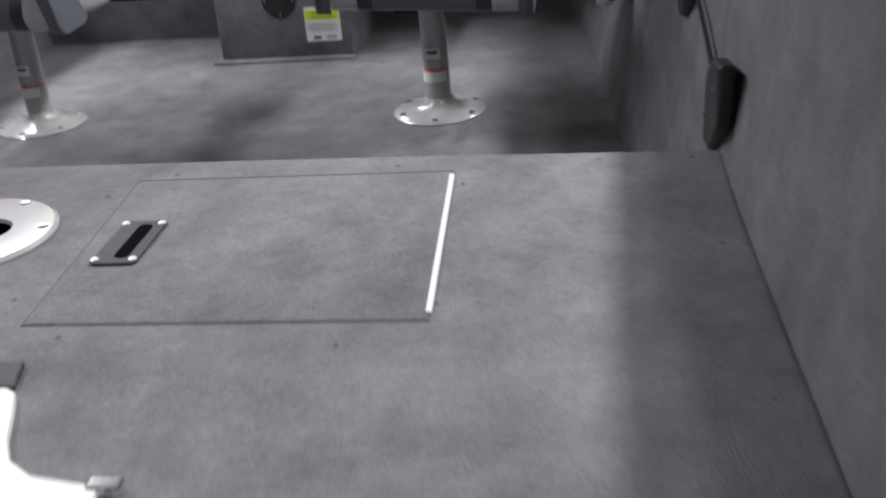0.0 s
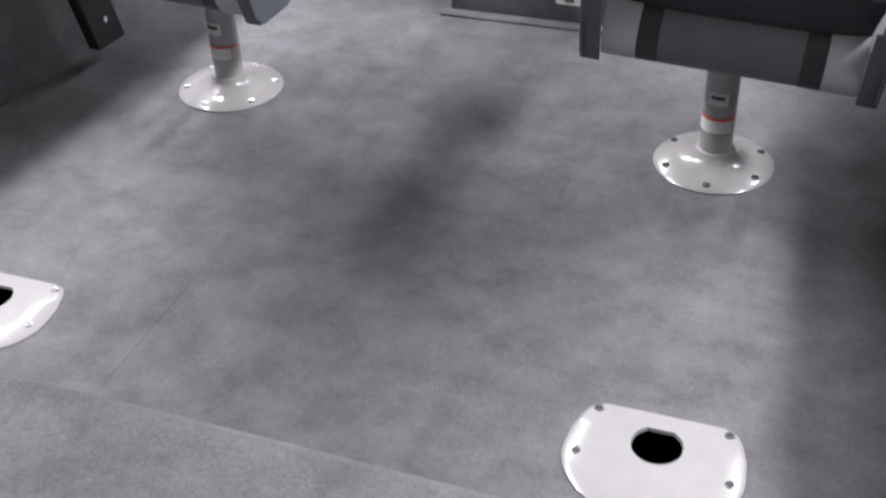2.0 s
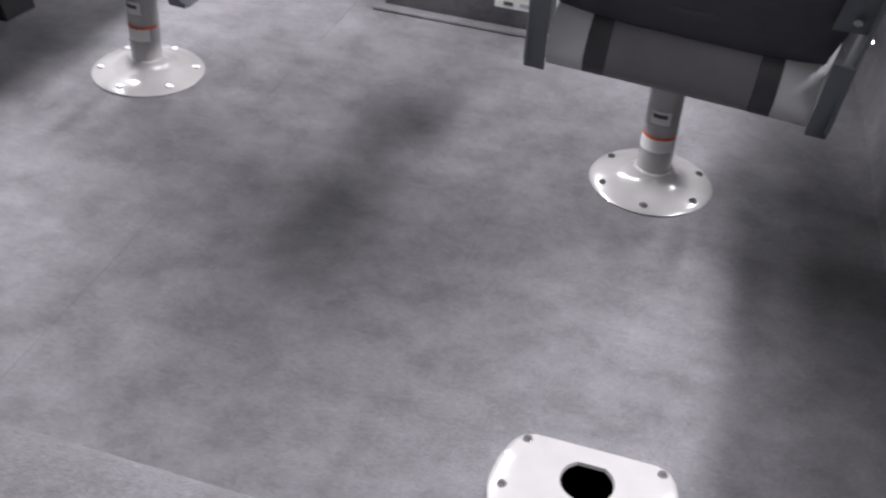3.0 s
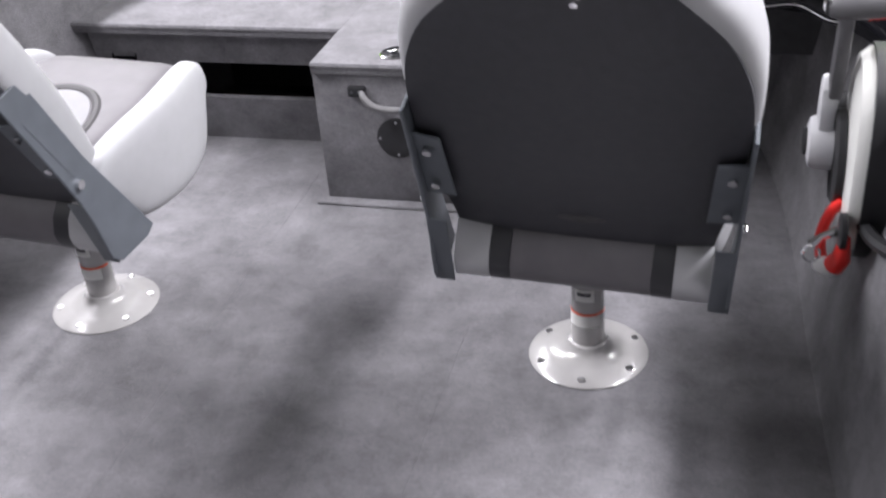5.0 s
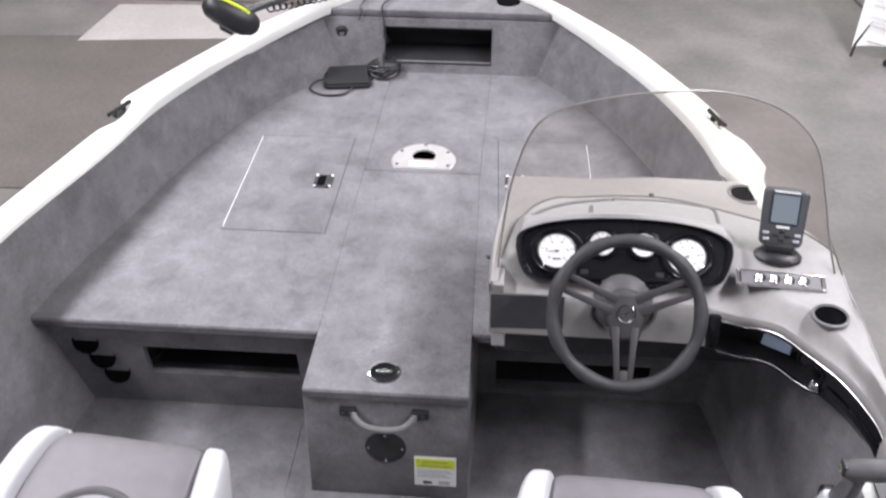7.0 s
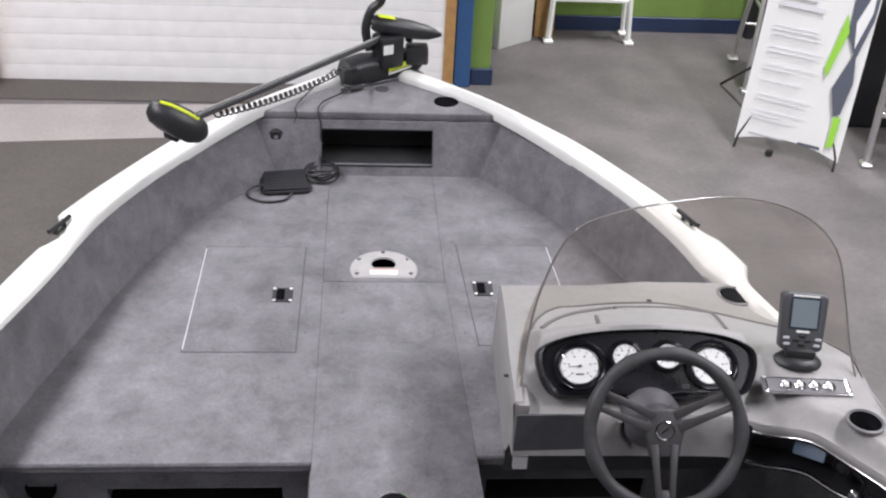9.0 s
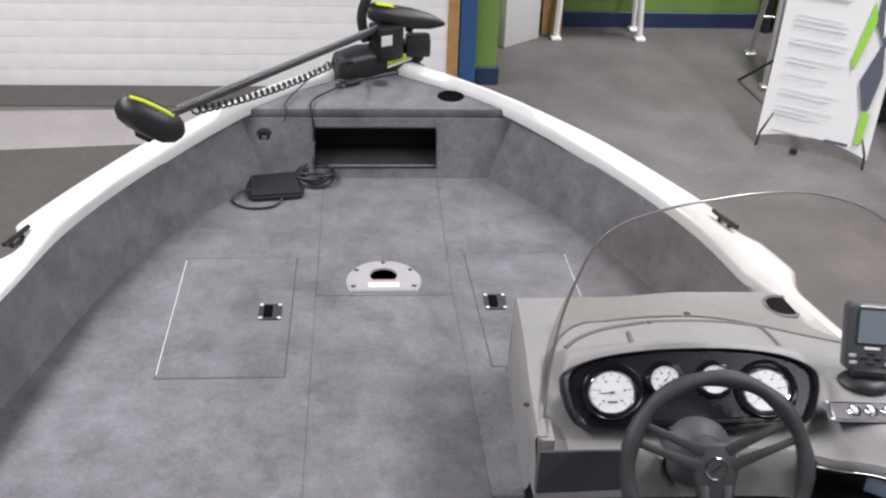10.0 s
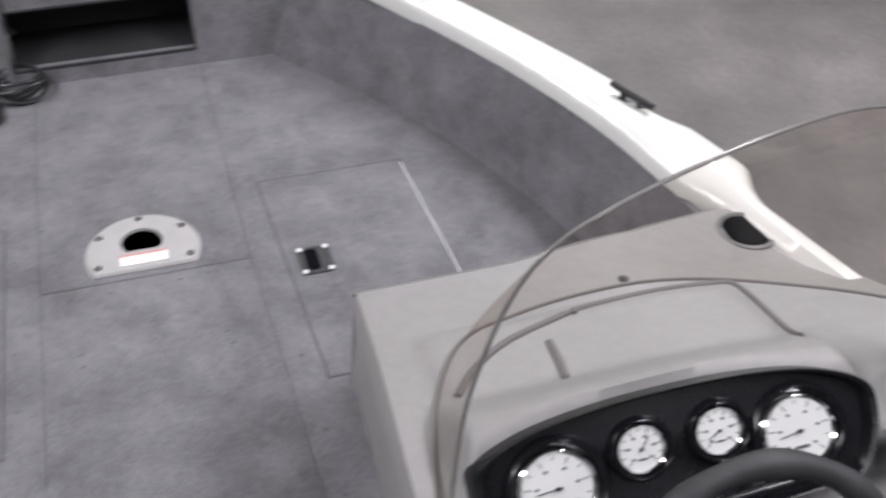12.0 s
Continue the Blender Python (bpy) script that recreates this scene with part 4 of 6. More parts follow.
def console():
    c = thing("helm_console", "warm grey moulded helm console with black instrument pod", "boat console")
    # top skin over a plan bounded by the curved rim
    rim_y = lambda x: float(np.interp(x, [p[0] for p in RIM], [p[1] for p in RIM]))
    front_y = lambda x: float(np.interp(x, [0.2, 0.5, 0.7, 0.88, 0.93, 0.96, 0.985, 1.01, 1.035, 1.055, 1.062], [FRONT_Y, FRONT_Y + 0.003, 3.745, 3.80, 3.785, 3.71, 3.57, 3.44, 3.30, 3.10, 2.95]))
    xs = [0.24 + (1.06 - 0.24) * i / 96 for i in range(97)]
    rows = []
    for x in xs:
        y0 = rim_y(x)
        out_y = front_y(x)
        rows.append([(left_x(x, y), y, console_z(x, y) - rim_drop(x) * (1 - sstep(0.0, 0.075, y - y0))) for y in stations(y0, out_y, 60)])
    bm = loft(rows, closed_section=False)
    # skirts: side, front, lip along the rim
    part("top_skin", bm, CONSOLE, c, "warm grey moulded console top", smooth=60)
    side = [(0.24, y, console_z(0.24, y)) for y in stations(3.185, FRONT_Y, 30)]
    rows = []
    for x, y, z in side:
        lo = 0.545 + (DECK_Z + 0.0 - 0.545) * sstep(3.2, 3.36, y)
        k = (y - 3.185) / (FRONT_Y - 3.185)
        xl = left_x(x, y)
        foot_x = 0.254 + 0.025 * k
        rows.append([(xl, y, z), (xl - 0.005, y + 0.002, z - 0.010), (xl + (foot_x - xl) * 0.35 - 0.004, y + 0.02 * k, z + (lo - z) * 0.4), (foot_x, y + 0.10 * k, lo)])
    part("side_skin", loft(rows, closed_section=False), CONSOLE, c, smooth=60)
    rows = []
    for x in xs:
        fy = front_y(x)
        z = console_z(x, fy)
        k = 1.0 if x < 0.88 else 0.25
        rows.append([(left_x(x, fy), fy, z), (left_x(x, fy) + 0.008 * (1 - k), fy + 0.02 * k, z - 0.015), (x + 0.039 * max(0.0, 1 - (x - 0.24) / 0.09), fy + 0.10 * k, DECK_Z if k == 1 else z - 0.06)])
    part("front_skin", loft(rows, closed_section=False), CONSOLE, c, smooth=60)
    # fascia under the rim
    path = smooth_path([(x, y, 0) for x, y in RIM], 8)
    flat = [p for p in path if p.x <= 0.74]
    wing = [p for p in path if p.x >= 0.72]
    rows = [[(p.x, p.y, console_z(p.x, p.y)), (p.x, p.y - 0.008, console_z(p.x, p.y) - 0.008), (p.x, p.y - 0.01, 0.60), (p.x, p.y - 0.022, 0.55), (p.x, p.y + 0.01, 0.548)] for p in [Vector((0.2445, 3.185, 0))] + flat[1:]]
    part("lower_fascia", loft(rows, closed_section=False), CONSOLE, c, smooth=50)

    def inward(i):
        a, b = wing[max(i - 1, 0)], wing[min(i + 1, len(wing) - 1)]
        d = (b - a).normalized()
        return Vector((d.y, -d.x, 0))

    wing += [Vector((1.058, y, 0)) for y in (2.74, 2.70, 2.66, 2.62)]
    lip_z = [console_z(p.x, max(p.y, 2.77)) - rim_drop(p.x) for p in wing]
    # the lip stays inboard of the lined side; a ledge joins it to the gunwale
    clear = [0.245 + (inner(p.y + 0.05) + console_bay(p.y + 0.05, 0.6) - 0.012 - 0.265) / 1.0285 for p in wing]
    ledge = [max(0.0, p.x - lim) for p, lim in zip(wing, clear)]
    wing = [Vector((min(p.x, lim), p.y, 0)) for p, lim in zip(wing, clear)]
    arc = [0.0]
    for a, b in zip(wing, wing[1:]):
        arc.append(arc[-1] + (b - a).length)
    A0, A1 = 0.03, 0.315           # stretch of the wing taken by the cubby

    def cubby_half(a):
        """Half height of the cubby opening, round at both ends."""
        k = (a - A0) / (A1 - A0)
        if not 0 < k < 1:
            return 0.0
        near, far = min(1.0, k / 0.05), min(1.0, (1 - k) / 0.3)
        return 0.041 * math.sqrt(1 - (1 - near) ** 2) * math.sqrt(1 - (1 - far) ** 2)

    lip, upper, lower, pocket, edge_hi, edge_lo, shine = [], [], [], [], [], [], []
    for i, p in enumerate(wing):
        n, z = inward(i), lip_z[i]
        at = lambda zz, d, p=p, n=n: Vector((p.x, p.y, zz)) + n * d
        lip.append([Vector((p.x + ledge[i] + 0.012 * (ledge[i] > 0), p.y, z + 0.012 * (ledge[i] > 0))), at(z, 0), at(z - 0.005, 0.006), at(z - 0.021, 0.007), at(z - 0.023, -0.004)])
        shine.append(at(z - 0.024, 0.006))
        half = cubby_half(arc[i])
        mid = z - 0.068
        low = 0.53 + (z - 0.115 - 0.53) * sstep(0.80, 0.98, p.x)
        upper.append([at(z - 0.022, 0), at(mid + half, 0.004)])
        lower.append([at(mid - half, 0.008), at(mid - half - 0.012, 0.012), at(min(low + 0.02, mid - half - 0.014), 0.002), at(min(low - 0.01, mid - half - 0.02), -0.010), at(min(low - 0.012, mid - half - 0.022), -0.05)])
        if half > 0:
            pocket.append([at(mid + half, 0.004), at(mid + half * 0.9, -0.05), at(mid - half * 0.9, -0.05), at(mid - half, 0.008)])
            edge_hi.append(at(mid + half, 0.006))
            edge_lo.append(at(mid - half, 0.010))
    part("wing_lip", loft(lip, closed_section=False), CONSOLE, c, "grey lip round the console wing", smooth=50)
    part("chrome_line", tube(shine, 0.0018, 6), ALU, c, "thin chrome line under the lip")
    part("wing_panel", loft(upper, closed_section=False), BLACK_GLOSS, c, "gloss black inner panel under the console wing", smooth=60)
    part("wing_panel", loft(lower, closed_section=False), BLACK_GLOSS, c, "gloss black inner panel under the console wing", smooth=60)
    cub = part("cubby_tray", loft(pocket, closed_section=False), BLACK, c, "black cubby tray in the console wing", smooth=50)
    part("tray_trim", tube(edge_hi + edge_lo[::-1], 0.0035, 8, True), BLACK_GLOSS, cub, "gloss black trim round the tray")
    part("tray_lip", tube([p + Vector((0, 0, -0.005)) for p in edge_lo], 0.0018, 6), ALU, cub, "thin chrome line along the tray")
    # radio face and socket inside the tray
    q = Matrix.Translation((0.885, 3.115, 0.607)) @ Vector((-0.52, -0.80, 0.28)).to_track_quat("Z", "Y").to_matrix().to_4x4()
    part("tray_screen", box(-0.036, 0.034, -0.022, 0.026, 0.0, 0.004, 0.002, 1), BLUE_PANEL, cub, "blue-grey reflective radio face").matrix_local = q
    q = Matrix.Translation((0.938, 3.066, 0.598)) @ Vector((-0.7, -0.66, 0.28)).to_track_quat("Z", "Y").to_matrix().to_4x4()
    part("tray_socket", lathe([(0.02, 0), (0.02, 0.006), (0.015, 0.009), (0.012, 0.003), (0, 0.003)], 20, q), BLACK_GLOSS, cub)
    q = Matrix.Translation((0.748, 3.157, 0.606)) @ Vector((-0.1, -1.0, 0.1)).to_track_quat("Z", "Y").to_matrix().to_4x4()
    part("tray_end", prism([(x, y, 0) for x, y in rounded_rect(0.03, 0.078, 0.008)], (0, 0, 0.010), 0.004, 2), BLACK_GLOSS, cub).matrix_local = q
    # tail of the wing at its aft end
    part("wing_tail", box(1.022, 1.10, 2.575, 2.79, 0.535, 0.662, 0.028, 4), CONSOLE, c, "rounded grey tail of the console wing")
    part("stop_button", lathe([(0.012, 0), (0.012, 0.004), (0.008, 0.009), (0, 0.01)], 16, Matrix.Translation((0.951, 3.012, 0.568)) @ Vector((-0.7, -0.75, 0.2)).to_track_quat("Z", "Y").to_matrix().to_4x4()), CHROME, c, "small chrome and red button")
    # knee space: dark panel behind
    part("knee_panel", box(0.262, 0.98, 3.35, 3.37, 0.33, 0.56), BLACK_SOFT, c)
    part("corner_roll", prism([(0.2475, 3.24, 0.545), (0.2445, 3.2, 0.545), (0.247, 3.184, 0.545), (0.2535, 3.176, 0.545), (0.275, 3.1745, 0.545), (0.275, 3.24, 0.545)], (0, 0, 0.143)), CONSOLE, c, smooth=60)
    # left glovebox panel
    gp = part("glove_panel", prism([(px + 0.330, 0, pz) for px, pz in rounded_rect(0.166, 0.12, 0.006)], (0, -0.006, 0), 0.0015, 1), DARK_FACE, c, "dark grey glovebox panel")
    gp.matrix_local = pose(0, 3.168, 0.615, 4, 0, 0)
    # helm boss behind the wheel
    part("helm_boss", lathe([(0.07, -0.01), (0.066, 0.012), (0.054, 0.028), (0.046, 0.045), (0.03, 0.05), (0.03, 0.075), (0, 0.075)], 32, pose(0.545, 3.187, 0.64, 62, 0, 0)), GRIP, c, "round grey helm boss")
    for sx in (-1, 1):
        part("moulding_groove", tube(smooth_path([(0.545 + sx * 0.072, 3.17, 0.645), (0.545 + sx * 0.068, 3.168, 0.61), (0.545 + sx * 0.045, 3.166, 0.578)], 5), 0.006, 8), CONSOLE_DARK, c)
    # moulded ridge lines ahead of the instruments
    gz = lambda x, y: (x, y, console_z(x, y) + 0.001)
    for pts in ([(0.335, 3.445), (0.37, 3.49), (0.43, 3.535), (0.525, 3.57)], [(0.533, 3.566), (0.545, 3.577), (0.65, 3.59), (0.765, 3.597), (0.787, 3.588), (0.79, 3.55), (0.785, 3.48), (0.781, 3.418)], [(0.478, 3.515), (0.474, 3.47), (0.467, 3.43)]):
        part("moulding_groove", tube([gz(p.x, p.y) for p in smooth_path([(x, y, 0) for x, y in pts], 6)], 0.0048, 8), CONSOLE_DARK, c)
    screw(c, 0.636, 3.634, console_z(0.636, 3.634), 0.0075, "deck_screw", BLACK)
    screw(c, 0.236, 3.28, 0.69, 0.006, "deck_screw", BLACK)
    # instrument pod
    y0, z0, y1, z1 = 3.222, 0.664, 3.335, 0.792
    face = Vector((0, y1 - y0, z1 - z0))
    length = face.length
    fm = Matrix.Translation((0.545, y0, z0)) @ Matrix(((1, 0, 0, 0), (0, face.y / length, -face.z / length, 0), (0, face.z / length, face.y / length, 0), (0, 0, 0, 1)))
    # outline in pod plane: x across, y up the face
    up_edge = [(-0.258, 0.085), (-0.25, 0.122), (-0.19, 0.15), (-0.1, 0.165), (0.0, 0.17), (0.1, 0.167), (0.19, 0.153), (0.25, 0.125), (0.262, 0.09)]
    low_edge = [(0.25, 0.04), (0.225, 0.006), (0.17, 0.0), (0.08, -0.004), (0.0, -0.006), (-0.08, -0.004), (-0.17, 0.0), (-0.222, 0.006), (-0.246, 0.04)]
    outline = [(p.x, p.y) for p in smooth_path([(x, y, 0) for x, y in up_edge + low_edge + up_edge[:1]], 4)][:-1]
    cx, cy = 0.0, 0.08
    rings = [[(cx + (x - cx) * s, cy + (y - cy) * s, z) for x, y in outline] for s, z in ((1.0, -0.02), (1.0, 0.018), (0.985, 0.025), (0.955, 0.024), (0.925, 0.012), (0.5, 0.011), (0.0001, 0.011))]
    pod = part("instrument_pod", loft(rings, caps=False), BLACK_GLOSS, c, "gloss black instrument pod", smooth=40)
    pod.matrix_local = fm @ pose(-0.004, 0.08, 0) @ Matrix.Diagonal((0.945, 0.93, 1, 1)) @ pose(0, -0.08, 0)

    def gauge(x, y, r, needle):
        g = part("gauge", lathe([(r * 1.16, 0), (r * 1.16, 0.008), (r * 1.06, 0.012), (r * 0.98, 0.009)], 36, pose(x, y, 0.008), False), CHROME, pod, "white-faced round gauge with chrome bezel")
        part("pod_ring", lathe([(r * 1.5, 0.0), (r * 1.44, 0.007), (r * 1.32, 0.011), (r * 1.2, 0.0075), (r * 1.16, 0.002)], 40, pose(x, y, 0.0105), False), BLACK_GLOSS, g, "gloss black raised ring", smooth=60)
        me = lathe([(r, 0.0), (r, 0.0085), (0, 0.0085)], 36, pose(x, y, 0.008))
        part("dial", me, DIAL, g)
        bm = bmesh.new()
        for k in range(11):
            a = radians(225 - 27 * k)
            big = k % 2 == 0
            join(bm, box(-0.0007, 0.0007, r * (0.72 if big else 0.8), r * 0.92, 0, 0.0004), Matrix.Translation((x, y, 0.0166)) @ pose(0, 0, 0, 0, 0, math.degrees(a) - 90))
            if big:
                join(bm, box(-0.0022, 0.0022, -0.0018, 0.0018, 0, 0.0004), Matrix.Translation((x + r * 0.58 * math.cos(a), y + r * 0.58 * math.sin(a), 0.0166)))
        join(bm, box(-r * 0.22, r * 0.22, -r * 0.52, -r * 0.42, 0, 0.0004), Matrix.Translation((x, y, 0.0166)))
        part("dial_marks", bm, INK, g, smooth=0)
        part("needle", box(-0.0008, 0.0008, -r * 0.15, r * 0.62, 0.0172, 0.0182, 0.0003, 1), INK, g).matrix_local = pose(x, y, 0, 0, 0, needle)
        part("needle_hub", disc(r * 0.07, 0.004, pose(x, y, 0.0168), 12), BLACK, g)

    gauge(-0.158, 0.078, 0.044, 95)
    gauge(-0.050, 0.102, 0.028, -40)
    gauge(0.050, 0.102, 0.028, 120)
    gauge(0.153, 0.078, 0.044, 100)
    part("pod_screen", box(-0.035, 0.035, 0.02, 0.055, 0.008, 0.0105, 0.002, 1), SCREEN, pod, "small dark display")
    part("pod_ridge", prism([(-0.19, 0.012, 0.011), (0.0, 0.004, 0.011), (0.19, 0.012, 0.011), (0.17, 0.022, 0.011), (0.0, 0.016, 0.011), (-0.17, 0.022, 0.011)], (0, 0, 0.007), 0.003, 2), BLACK_GLOSS, pod)
    for x in (-0.12, -0.09, 0.09, 0.12):
        part("pod_button", box(x - 0.01, x + 0.01, 0.02, 0.034, 0.008, 0.013, 0.002, 1), BLACK, pod)
    # switch panel
    sx0, sx1 = 0.797, 0.992
    sm = Matrix.Translation((0.892, 3.222, console_z(0.892, 3.222) + 0.001)) @ pose(0, 0, 0, 9, 1, -3)
    sp = part("switch_panel", prism([(px, py, 0) for px, py in rounded_rect(0.198, 0.052, 0.004)], (0, 0, 0.004), 0.0012, 1), PANEL_GREY, c, "silver-grey switch panel with four round switches")
    sp.matrix_local = sm
    part("panel_frame", tube([(px, py, 0.0042) for px, py in rounded_rect(0.19, 0.045, 0.004)], 0.0013, 6, True), CHROME, sp)
    part("panel_inset", prism([(px, py, 0.004) for px, py in rounded_rect(0.184, 0.040, 0.003)], (0, 0, 0.0008)), DARK_FACE, sp).data.materials[0] = VINYL_GREY
    for k in range(4):
        x = -0.046 + 0.032 * k
        sw = part("switch", lathe([(0.0135, 0), (0.0135, 0.004), (0.0115, 0.006), (0.008, 0.0045), (0, 0.0045)], 20, pose(x, -0.002, 0.0048)), CHROME, sp, "round chrome rocker switch")
        part("rocker", box(x - 0.004, x + 0.004, -0.008, 0.006, 0.0085, 0.0135, 0.002, 1), DIAL, sw)
    for x in (-0.089, 0.089):
        part("end_bar", box(x - 0.002, x + 0.002, -0.016, 0.016, 0.004, 0.0075, 0.0012, 1), CHROME, sp)
    for x in (-0.092, 0.092):
        for y in (-0.022, 0.022):
            part("screw", disc(0.0035, 0.002, pose(x, y, 0.004), 8), STEEL, sp)
    # cup holders
    for x, y, r in ((0.978, 3.098, 0.041), (0.89, 3.735, 0.047)):
        h = console_z(x, y)
        normal = Vector((console_z(x - 0.03, y) - console_z(x + 0.03, y), console_z(x, y - 0.03) - console_z(x, y + 0.03), 0.13))
        tilt = Matrix.Translation((x, y, h + 0.002)) @ normal.to_track_quat("Z", "Y").to_matrix().to_4x4()
        cup = part("cup_holder", lathe([(r, -0.004), (r, 0.004), (r * 0.9, 0.006), (r * 0.84, 0.003), (r * 0.82, 0.0015)], 36, tilt, False), PANEL_GREY, c, "round cup holder with a grey rim")
        part("cup_well", lathe([(r * 0.84, 0.002), (0, 0.002)], 36, tilt), HOLE, cup)
    # ignition hinge bracket by the box
    part("hinge_plate", box(0.25, 0.282, 3.165, 3.178, 0.505, 0.545, 0.002, 1), ALU, c, "small aluminium hinge plate")
    return c


CONSOLE_PLACE = pose(0.265, 0.05, DECK_Z) @ Matrix.Diagonal((1.0285, 1.0, 0.955, 1)) @ pose(-0.245, 0, -DECK_Z)
helm = console()
helm.matrix_world = CONSOLE_PLACE


def windshield():
    t = thing("windshield", "smoke-tinted curved acrylic windshield on the console", "windshield")
    base = smooth_path([(0.262, 3.235, 0), (0.272, 3.31, 0), (0.292, 3.40, 0), (0.326, 3.485, 0), (0.38, 3.56, 0), (0.48, 3.605, 0), (0.62, 3.62, 0), (0.78, 3.605, 0), (0.90, 3.555, 0), (0.98, 3.47, 0), (1.02, 3.37, 0), (1.036, 3.262, 0)], 5)
    top = smooth_path([(0.26, 3.222, 0.705), (0.268, 3.25, 0.79), (0.288, 3.258, 0.914), (0.338, 3.258, 1.035), (0.44, 3.282, 1.072), (0.62, 3.335, 1.076), (0.76, 3.375, 1.056), (0.88, 3.385, 1.012), (0.945, 3.35, 0.955), (0.975, 3.315, 0.86), (1.0, 3.285, 0.76), (1.034, 3.245, 0.655)], 5)
    rows, topline = [], []
    for p, q in zip(base, top):
        q = Vector((q.x, q.y, 0.705 + (q.z - 0.705) * 1.17))
        foot = Vector((p.x, p.y, console_z(min(p.x, 1.05), p.y) - 0.002))
        bow_out = (foot - Vector((0.64, 3.35, foot.z))) * 0.03
        rows.append([foot.lerp(q, k / 8) + bow_out * math.sin(math.pi * k / 8) for k in range(9)])
        topline.append(q)
    sh = loft(rows, closed_section=False)
    glass = part("pane", sh, GLASS, t, "smoke-tinted clear pane", smooth=80)
    glass.visible_shadow = False
    part("pane_edge", tube(topline, 0.0025, 8), GLASS_EDGE, t, "smoke polished pane edge")
    part("pane_foot", tube([r[0] + Vector((0, 0, 0.003)) for r in rows], 0.003, 6), CONSOLE_DARK, t)
    return t


screen = windshield()
screen.matrix_world = CONSOLE_PLACE


def flat_bar(p0, p1, w0, w1, thick=0.012):
    """A flat tapering spoke bar between two points, with softened edges."""
    d = (p1 - p0).normalized()
    side = Vector((-d.y, d.x, 0)).normalized()
    return prism([p0 - side * w0, p0 + side * w0, p0.lerp(p1, 0.5) + side * (w0 * 0.44 + w1 * 0.44), p1 + side * w1, p1 - side * w1, p0.lerp(p1, 0.5) - side * (w0 * 0.44 + w1 * 0.44)], (0, 0, thick), 0.0035, 2)


def steering_wheel():
    axis = Vector((0, -0.85, 0.527)).normalized()
    m = Matrix.Translation((0.571, 3.128, 0.684)) @ axis.to_track_quat("Z", "Y").to_matrix().to_4x4()
    t = thing("steering_wheel", "black three-spoke boat steering wheel", "steering wheel", at=m)
    ring = [(0.163 * math.cos(2 * math.pi * i / 72), 0.163 * math.sin(2 * math.pi * i / 72), 0.012) for i in range(72)]
    radii = [0.0150 + 0.0016 * math.cos(9 * 2 * math.pi * i / 72) for i in range(72)]
    part("rim", tube(ring, radii, 14, True), BLACK_SOFT, t, "grey-black soft wheel rim")
    # two forked upper arms and a slotted lower arm that narrows to the rim
    for sx in (-1, 1):
        part("spoke", flat_bar(Vector((sx * 0.020, 0.030, -0.006)), Vector((sx * 0.137, 0.084, 0.004)), 0.011, 0.0065), WHEEL, t)
        part("spoke", flat_bar(Vector((sx * 0.030, 0.004, -0.006)), Vector((sx * 0.150, 0.052, 0.004)), 0.011, 0.0065), WHEEL, t)
        part("spoke", flat_bar(Vector((sx * 0.022, -0.030, -0.006)), Vector((sx * 0.0135, -0.155, 0.004)), 0.009, 0.0065), WHEEL, t)
    part("spoke_foot", flat_bar(Vector((0, -0.126, -0.002)), Vector((0, -0.158, 0.004)), 0.018, 0.024), WHEEL, t)
    hub = part("hub", prism([(-0.046, 0.008, -0.01), (-0.026, 0.045, -0.01), (0.026, 0.045, -0.01), (0.046, 0.008, -0.01), (0.032, -0.058, -0.01), (-0.032, -0.058, -0.01)], (0, 0, 0.014), 0.006, 3), WHEEL, t)
    part("emblem", lathe([(0.020, 0.003), (0.020, 0.006), (0.016, 0.0065), (0.0155, 0.0055), (0, 0.0055)], 28), WHEEL, hub, "round dark hub emblem")
    part("emblem_ring", lathe([(0.0205, 0.004), (0.0205, 0.0068), (0.018, 0.0072), (0.0175, 0.0058)], 28, None, False), CHROME, hub)
    part("emblem_bar", box(-0.012, 0.012, -0.0022, 0.0022, 0.0056, 0.007, 0.0006, 1), CHROME, hub).matrix_local = pose(0, 0, 0, 0, 0, 35)
    part("column", lathe([(0.05, -0.115), (0.046, -0.07), (0.034, -0.03), (0.03, -0.008), (0, -0.008)], 28), DARK_FACE, t, "dark grey column collar")
    return t


steering_wheel()


